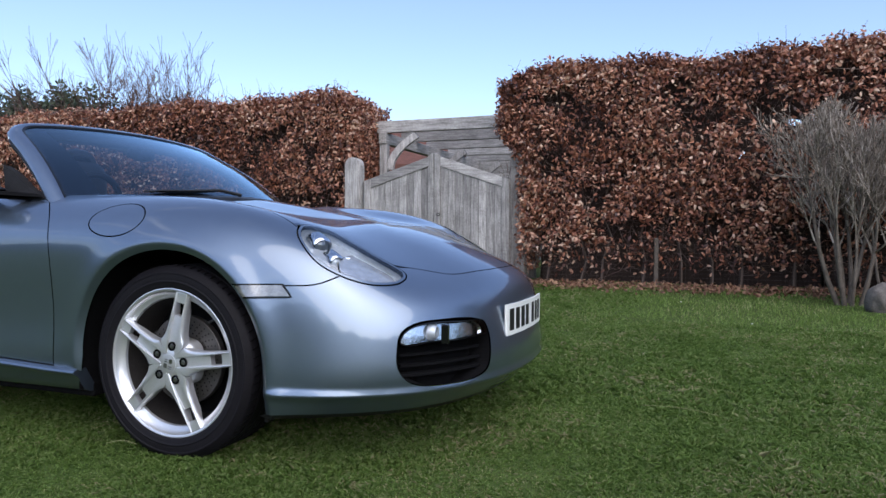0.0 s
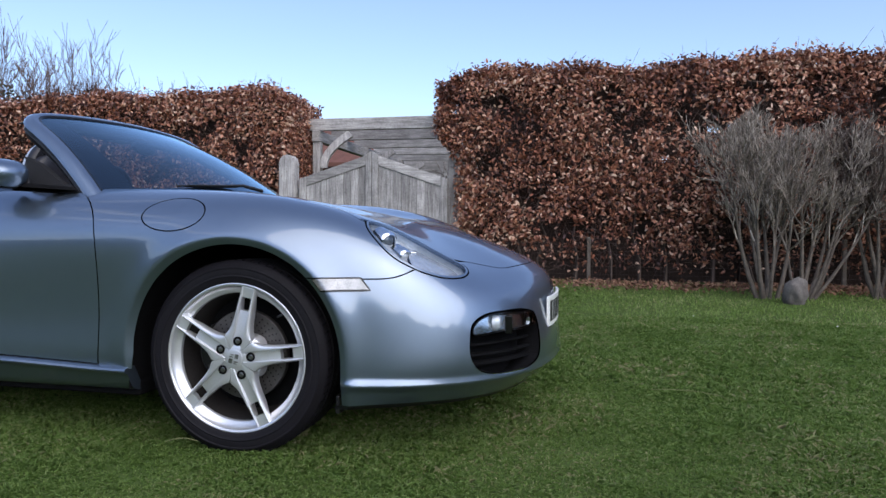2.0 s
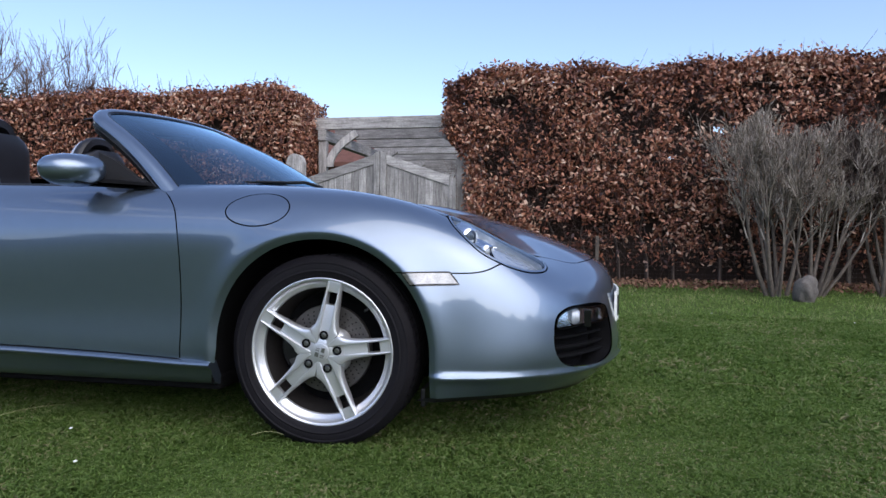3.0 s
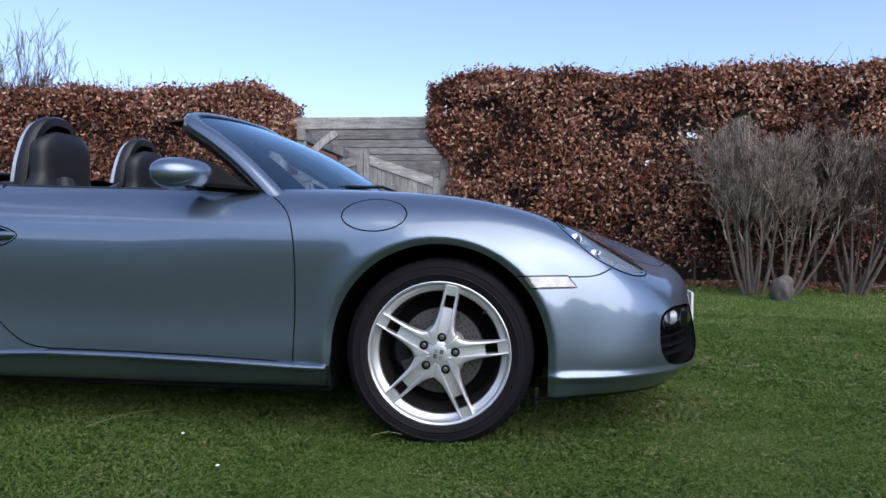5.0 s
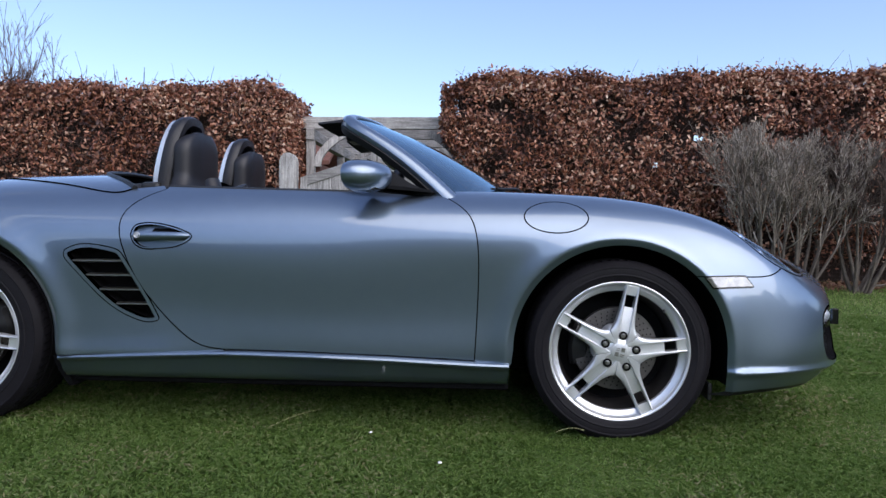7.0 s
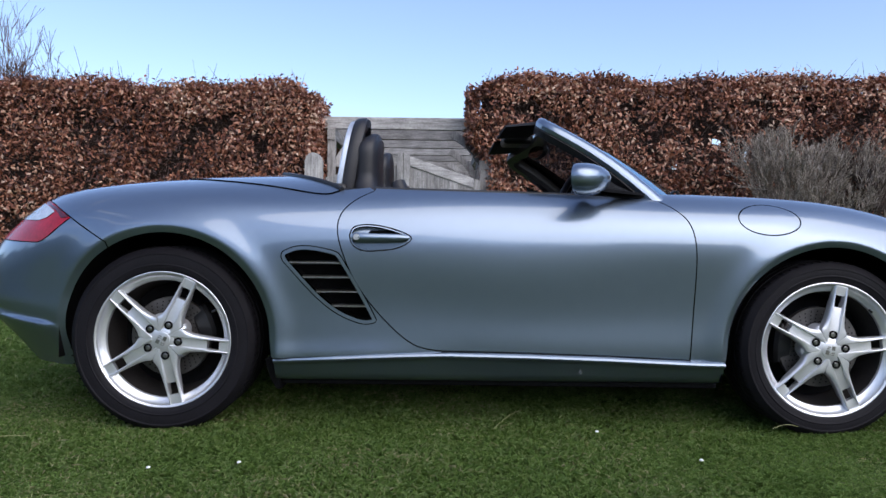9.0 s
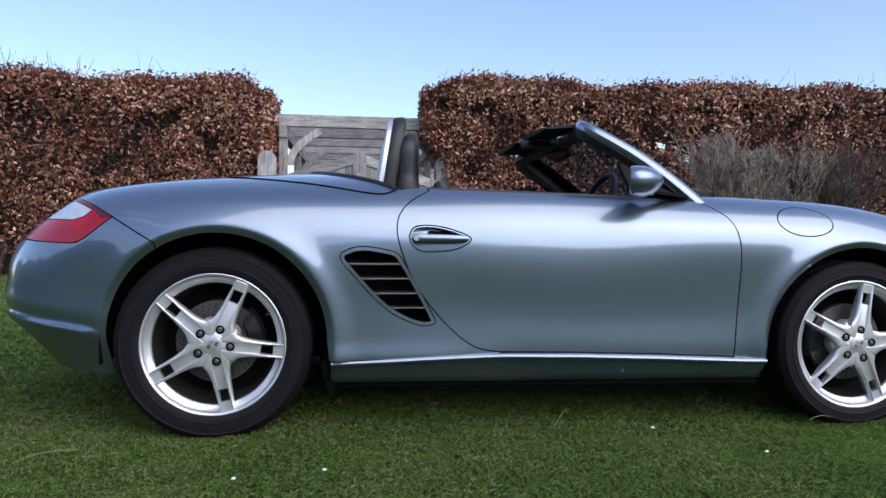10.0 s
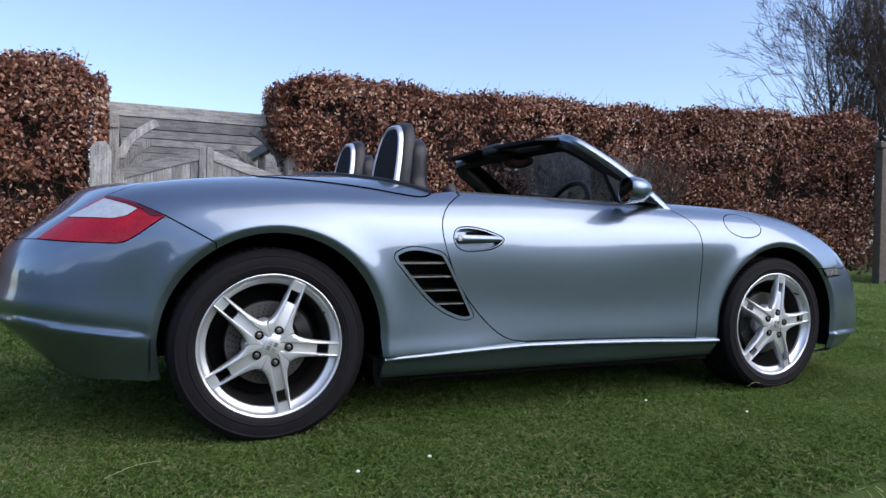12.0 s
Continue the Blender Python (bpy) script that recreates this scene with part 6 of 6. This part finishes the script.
# ---- pergola behind the gate ----
pg = thing("pergola", "grey weathered oak pergola with curved braces behind the gate", "pergola")
for i in range(5):
    y = 7.19 + 1.15 * i
    part("cross_beam", box((-3.28, y - .045, 2.265), (-.55, y + .045, 2.445), .008), OAK_ACROSS, pg)
for x in (-3.06, -.72):
    part("side_beam", box((x - .06, 7.10, 2.095), (x + .06, 11.9, 2.262), .008), wood_grain(OAK.copy(), (9, .7, 9)), pg)
    s = 1 if x < -2 else -1
    for y in (7.19, 9.49, 11.79):
        part("post", box((x - .06, y - .06, .05), (x + .06, y + .06, 2.093), .008), OAK_UP, pg)
        bm = bmesh.new()
        rows = []
        for k in np.linspace(0, 1, 9):
            cx, cz = x + s * (.045 + .46 * k ** 2.1), 1.70 + .56 * k
            n = Vector((s * .52, 0, -.75 * k ** .7)).normalized()
            rows.append([bm.verts.new(Vector((cx, y + dy, cz)) + n * o) for dy, o in ((-.03, 0), (.03, 0), (.03, .11), (-.03, .11))])
        for p, q in zip(rows, rows[1:]):
            for i in range(4):
                bm.faces.new((p[i], p[(i + 1) % 4], q[(i + 1) % 4], q[i]))
        bm.faces.new(rows[0])
        bm.faces.new(rows[-1][::-1])
        bmesh.ops.recalc_face_normals(bm, faces=bm.faces[:])
        part("curved_brace", bm, OAK_UP, pg)
# boarded screen at the pergola's far end
sc = thing("board_screen", "grey horizontal board screen at the end of the pergola", "fence")
for i in range(10):
    part("board", box((-3.3, 12.3, .15 + .27 * i), (.8, 12.33 + .008 * (i % 2), .428 + .27 * i), .006), OAK_ACROSS, sc)
for x in (-3.25, -.3, .7):
    part("screen_post", box((x - .05, 12.33, .05), (x + .05, 12.43, 2.84), .006), OAK_UP, sc)

# ---- brick outbuilding glimpsed past the pergola ----
ob = thing("outbuilding", "small red-brick outbuilding with a tiled roof beyond the gate", "building")
part("wall", box((-9.5, 14.0, .05), (-4.5, 18.0, 2.40), .01), BRICKRED, ob)
bm = bmesh.new()
prism(bm, [(-9.8, 13.7, 2.35), (-4.2, 13.7, 2.35), (-4.2, 13.7, 2.45), (-9.8, 13.7, 2.45)], [(-9.8, 16.0, 3.65), (-4.2, 16.0, 3.65), (-4.2, 16.0, 3.75), (-9.8, 16.0, 3.75)])
prism(bm, [(-9.8, 16.0, 3.65), (-4.2, 16.0, 3.65), (-4.2, 16.0, 3.75), (-9.8, 16.0, 3.75)], [(-9.8, 18.3, 2.35), (-4.2, 18.3, 2.35), (-4.2, 18.3, 2.45), (-9.8, 18.3, 2.45)])
part("roof", bm, BRICKRED, ob)

# ---- end post of the fence past the hedge ----
fp = thing("fence_panel", "dark weathered wooden fence post with a top rail past the hedge", "fence")
part("post", box((9.28, 4.88, -.05), (9.42, 5.02, 2.49), .01), BARK, fp)
part("top_rail", box((9.20, 4.86, 2.42), (11.5, 5.04, 2.53), .01), BARK, fp)
for i in range(12):
    part("board", box((9.45 + .17 * i, 4.96, .05), (9.605 + .17 * i, 4.985, 2.42), .004), BARK, fp)


# ---- pruned shrubs before the hedge, stone, cut branches ----
def shrub(label, x, y, seed, stems, reach, tall, mt_twig, lean=(0, 0), small=3):
    rng = np.random.default_rng(seed)
    s = thing("shrub", label, "shrub")
    z = float(ground_z(x, y)) - .03
    fine = []
    for i in range(stems):
        a = 2 * math.pi * (i + rng.random() * .6) / stems
        tip = np.array((reach * math.cos(a) * rng.uniform(.45, 1) + lean[0], reach * .55 * math.sin(a) + lean[1], tall * rng.uniform(.55, .75)))
        foot = np.array((x + .13 * math.cos(a) * rng.random(), y + .12 * math.sin(a), z))
        segs = grow(rng, foot, tip, np.linalg.norm(tip), rng.uniform(.018, .032), 3, .13, .16, (6, 9), .40, .50, .40)
        segs = [q for q in segs if q[1][2] < z + tall * 1.03 + .12 * math.sin(q[1][0] * 7)]
        main = [q for q in segs if q[4] == 0]
        link("stem", branch_mesh("stem", main, 7), BARK, s)
        fine += [q for q in segs if q[4] > 0]
    tagged(link("twig_mass", branch_mesh("twig_mass", fine, 3, .0038), mt_twig, s), kind="stuff")
    return s


shrub("hard-pruned bare shrub with pale grey upright twigs", 2.98, 5.42, 21, 8, .62, 2.0, TWIG)
shrub("bare grey shrub with leaning stems beside a stone", 3.42, 5.50, 22, 7, .70, 1.95, TWIG, (.35, 0))
shrub("tangled bare brown shrub before the hedge", 4.25, 5.62, 23, 9, .95, 1.95, BARKDARK, (.35, 0))
bm = bmesh.new()
bmesh.ops.create_icosphere(bm, subdivisions=4, radius=1)
for v in bm.verts:
    c = v.co.copy()
    k = 1 + .22 * noise.noise(c * 1.6) + .08 * noise.noise(c * 5)
    v.co = Vector((c.x * .125 * k, c.y * .11 * k, c.z * .165 * k))
tagged(part("stone", bm, STONE, smooth=True, m=pose(3.19, 4.99, .125, 6, 8, 20)), "upright grey field stone at the shrub's foot", "stone")
for i, (x, y, an, ln) in enumerate(((4.35, 5.82, 4, 1.0), (4.95, 5.95, -8, .8), (4.8, 5.86, 32, .9), (5.6, 5.9, 10, 1.0))):
    zz = float(ground_z(x, y)) + .03
    pts = [(x + ln * k * math.cos(radians(an)), y + .05 * math.sin(6 * k), zz + ln * k * math.sin(radians(max(0, an))) + .01 * math.sin(5 * k)) for k in np.linspace(0, 1, 7)]
    tagged(part("cut_branch", tube(pts, [.018, .017, .016, .014, .012, .010, .006], 7), BARK, smooth=True), "pale cut branch lying at the hedge foot", "branch", "cut branches")


# ---- bare trees behind the hedges ----
def bare_tree(label, x, y, tall, seed, mt, stems=1, spread=.55, radius=.09, leaves=0, reach=1.0, levels=5, kids=(4, 6), least=.0026):
    rng = np.random.default_rng(seed)
    t = thing("tree", label, "tree")
    allseg = []
    z = float(ground_z(x, y))
    for i in range(stems):
        a = 2 * math.pi * i / max(1, stems) + rng.random()
        way = np.array((reach * .35 * math.cos(a), reach * .35 * math.sin(a), 1.)) if stems > 1 else np.array((.03, .02, 1.))
        segs = grow(rng, (x + .2 * math.cos(a) * (stems > 1), y + .2 * math.sin(a) * (stems > 1), z), way, tall * .75, radius, levels, .16, .05, kids, spread, .55, .25)
        link("trunk", branch_mesh("trunk", [q for q in segs if q[4] == 0], 9), BARK, t)
        allseg += [q for q in segs if q[4] > 0]
    tagged(link("crown", branch_mesh("crown", allseg, 3, least), mt, t, "bare branching crown"), kind="stuff")
    if leaves:
        ends = np.array([q[1] for q in allseg if q[4] >= 3])
        k = ends[rng.integers(0, len(ends), leaves)]
        k = k[k[:, 2] < z + tall * .55]
        tagged(link("clinging_leaves", leaf_cloud("clinging_leaves", k, .07, np.array((0, -1., .2)), rng), BEECH, t), kind="stuff")
    return t


bare_tree("leafless spring tree with fine dark twigs behind the hedge", -13.0, 10.6, 3.95, 31, REDTWIG, 10, .30, .034, 0, .7, 3, (4, 7), .0046)
bare_tree("leafless spring tree with many upright thin stems", -11.7, 10.8, 4.05, 35, REDTWIG, 12, .30, .032, 120, .8, 3, (4, 7), .0046)
bare_tree("leafless shrubby tree with thin twigs and some brown leaves", -10.5, 10.6, 3.85, 32, REDTWIG, 12, .32, .030, 300, .9, 3, (4, 7), .0046)
bare_tree("low thin bare shrub rising over the hedge", -9.0, 10.4, 3.6, 33, BARKDARK, 9, .3, .02, 0, .9, 3, (3, 5), .005)
bare_tree("low thin bare shrub topping the hedge", -7.3, 10.4, 3.35, 34, BARKDARK, 8, .3, .018, 0, .9, 2, (4, 6), .005)
bare_tree("large bare tree with many fine dark branches", 17.2, 9.8, 8.2, 51, BARKDARK, 6, .32, .09, 250, .6, 4, (4, 6), .006)
bare_tree("large bare tree with dark twigs at the garden's edge", 18.2, 9.6, 8.8, 52, BARKDARK, 6, .32, .10, 150, .65, 4, (4, 6), .006)
bare_tree("bare many-stemmed tree with a few brown leaves clinging", 20.2, 10.2, 8.6, 44, BARKDARK, 6, .40, .10, 150, .7, 4, (4, 6), .006)
bare_tree("slender bare tree among larger ones", 17.4, 11.2, 8.4, 45, BARKDARK, 6, .38, .08, 100, .6, 4, (4, 6), .006)
bare_tree("smaller bare tree in front of the large ones", 15.9, 10.3, 6.9, 43, BARKDARK, 7, .34, .055, 500, .6, 4, (4, 6), .005)
bare_tree("low bare thicket at the garden's edge", 17.2, 9.2, 4.4, 46, BARKDARK, 8, .45, .04, 600, .9, 4, (4, 6), .005)

_rng = np.random.default_rng(9)
iv = thing("evergreen_bush", "dark evergreen bush behind the hedge", "bush")
_n = 22000
_th, _u = _rng.uniform(0, 2 * np.pi, _n), _rng.uniform(-.2, 1, _n)
_r = _rng.uniform(.75, 1.05, _n) * (1 + .12 * np.sin(5 * _th))
_p = np.c_[-13.9 + 2.6 * _r * np.cos(_th) * np.sqrt(1 - _u**2 * .9), 10.4 + .9 * _r * np.sin(_th) * np.sqrt(1 - _u**2 * .9), 2.15 + 2.0 * _u * _r]
tagged(link("foliage", leaf_cloud("foliage", _p, .11, np.array((0, -1., .4)), _rng), IVY, iv), kind="stuff")
# dark solid added behind the leaves in place of the bush's inner shade
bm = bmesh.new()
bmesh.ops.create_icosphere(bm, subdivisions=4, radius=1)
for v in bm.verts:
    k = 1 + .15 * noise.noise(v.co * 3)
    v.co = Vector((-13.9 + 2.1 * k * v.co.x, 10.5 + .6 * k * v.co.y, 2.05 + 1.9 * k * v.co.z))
part("shade_fill", bm, CORE, iv, smooth=True)

# ---- distant belt of trees across the field behind, mirrored in the paint ----
_rng = np.random.default_rng(12)
for i in range(9):
    a, w, h = radians(168 + 26 * i), 8.2, 5.3 + 1.1 * math.sin(2.1 * i)
    mid, way = np.array((-1 + 33 * math.cos(a), 33 * math.sin(a))), np.array((-math.sin(a), math.cos(a)))
    inward = np.array((-math.cos(a), -math.sin(a)))
    tb = thing("far_tree_belt", "distant dark belt of bare and evergreen trees across the field", "trees", group="far tree belts")
    n = 2000
    u, v, d = _rng.uniform(-1, 1, n), _rng.random(n), _rng.normal(0, .9, n)
    top = h * (.78 + .22 * np.sin(u * 5 + i) * np.cos(u * 2.2 + 2 * i))
    p = np.c_[mid + (w * u)[:, None] * way + d[:, None] * inward, top * v]
    tagged(link("foliage", leaf_cloud("foliage", p, 1.0, np.array((*inward, .3)), _rng, 0, .2, .8, 1.0), IVY, tb), kind="stuff")
    # folded sheet within the belt, its dark colour standing for shade among the trees
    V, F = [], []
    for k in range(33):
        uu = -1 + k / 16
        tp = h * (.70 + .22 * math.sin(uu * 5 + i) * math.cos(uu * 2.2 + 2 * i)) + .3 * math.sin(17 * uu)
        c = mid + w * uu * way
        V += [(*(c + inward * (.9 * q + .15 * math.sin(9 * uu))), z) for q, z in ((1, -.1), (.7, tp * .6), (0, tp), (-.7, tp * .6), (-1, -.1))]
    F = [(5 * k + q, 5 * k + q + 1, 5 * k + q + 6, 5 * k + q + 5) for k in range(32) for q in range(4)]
    link("shade_fill", raw("shade_fill", V, F), CORE, tb)


# ---- grass ----
def blades(x0, x1, y0, y1, per, tall, wide, seed):
    rng = np.random.default_rng(seed)
    n = int(per * (x1 - x0) * (y1 - y0))
    x, y = rng.uniform(x0, x1, n), rng.uniform(y0, y1, n)
    tuft = .75 + .3 * np.sin(x * 3.1 + 2 * np.sin(y * 2.3)) * np.sin(y * 3.7 + 1.5 * np.sin(x * 1.9)) + .25 * np.sin(x * 11 + 3 * np.sin(y * 7)) * np.sin(y * 13)
    edge = np.minimum(np.minimum(x - x0, x1 - x), np.minimum(y - y0, y1 - y))
    keep = rng.random(n) < np.clip(edge / .5 + .15, 0, 1)           # thin out towards the edge of a stretch
    x, y, tuft = x[keep], y[keep], tuft[keep]
    n = len(x)
    hgt = tall * np.clip(tuft, .45, 1.4) * rng.uniform(.5, 1.25, n)
    for cx, hw in ((0.005, .1), (-2.4, .115)):
        under = (np.abs(x - cx) < .09) & (np.abs(np.abs(y) - .75) < hw)
        hgt[under] *= .3
    a = rng.uniform(0, 2 * np.pi, n)
    lean = np.abs(rng.normal(1.0, .6, n)) * hgt
    base = np.c_[x, y, ground_z(x, y) - .006]
    side = np.c_[-np.sin(a), np.cos(a), np.zeros(n)] * (wide * rng.uniform(.5, 1.2, n))[:, None]
    way = np.c_[np.cos(a), np.sin(a), np.zeros(n)]
    mid = base + way * (lean * .3)[:, None] + np.c_[np.zeros((n, 2)), hgt * .6]
    tip = base + way * lean[:, None] + np.c_[np.zeros((n, 2)), hgt * np.clip(1 - .25 * (lean / hgt) ** 2, .3, 1)]
    if wide > .004:                                                # far off: plain slivers
        v = np.stack([base - side, base + side, tip], 1)
        return v.reshape(-1, 3), np.arange(3 * n).reshape(n, 3)
    v = np.stack([base, mid + side, tip, mid - side], 1)
    q = np.arange(n)[:, None] * 4
    return v.reshape(-1, 3), np.concatenate([q + (0, 1, 2), q + (0, 2, 3)])


V, F, off = [], [], 0
for k, spec in enumerate(((-5.2, 4.2, -1.95, .65, 20000, .026, .0013), (-5.2, 4.2, -3.4, -1.7, 1200, .028, .0042), (-7.9, -2.6, -.35, 3.7, 2800, .042, .0028), (.15, 6.0, -.35, 3.7, 4200, .038, .0024), (-7.9, -4.3, -2.2, .65, 3500, .04, .0025),
                          (-16, 16, -9, -2.8, 150, .045, .009), (-16, -6.8, -3.3, 6.4, 400, .05, .006), (10.5, 16, -3.3, 6.4, 400, .05, .006), (6.2, 11.2, -3.3, .4, 700, .045, .005),
                          (.2, 11.4, 2.8, 6.35, 1700, .055, .0042), (3.2, 7.0, -2.7, .65, 3000, .04, .0028), (-9.4, -2.1, 2.8, 6.5, 900, .055, .0045), (-3.4, 1.0, -.35, 3.7, 1500, .036, .002), (-2.9, 1.0, 2.8, 6.4, 1300, .05, .004), (5.1, 13.4, -.35, 3.7, 700, .055, .005))):
    v, f = blades(*spec, 50 + k)
    V.append(v)
    F.append(f + off)
    off += len(v)
grass = link("lawn_grass", bulk("lawn_grass", np.concatenate(V), np.concatenate(F)), BLADE)
tagged(grass, "short green lawn grass with yellowish straws", "grass", kind="stuff")

# daisies and dry stalks lying in the grass
WHITE = material("daisy_white", (.8, .8, .76), .6, 0, .1, 40)
for x, y in ((-.855, -.955), (-2.243, -1.375), (-1.998, -1.32), (3.05, 3.23), (-.6, -1.25), (2.0, 3.6), (1.4, 4.9)):
    bm = lathe([(0, .005), (.003, .004), (.0065, .0012), (.006, 0), (0, -.002)], 10, "z")
    tagged(part("daisy", bm, WHITE, smooth=True, m=pose(x, y, float(ground_z(x, y)) + .030, 8, -6, 0)), "small white daisy in the grass", "flower", "daisies")
STRAW = material("dry_straw", (.26, .26, .12), .7, 0, .2, 30)
for x0, y0, x1, y1 in ((-1.216, -.95, -1.09, -.69), (-.217, -.905, -.115, -.88), (1.4, .35, 1.7, .28), (-2.9, -1.2, -2.75, -1.1)):
    z0 = float(ground_z(x0, y0)) + .034
    pts = [(x0 + (x1 - x0) * k, y0 + (y1 - y0) * k, z0 + .012 * math.sin(3 * k)) for k in np.linspace(0, 1, 6)]
    tagged(part("dry_stalk", tube(pts, .0011, 5), STRAW, smooth=True), "pale dry grass stalk lying on the lawn", "stalk", "dry stalks")
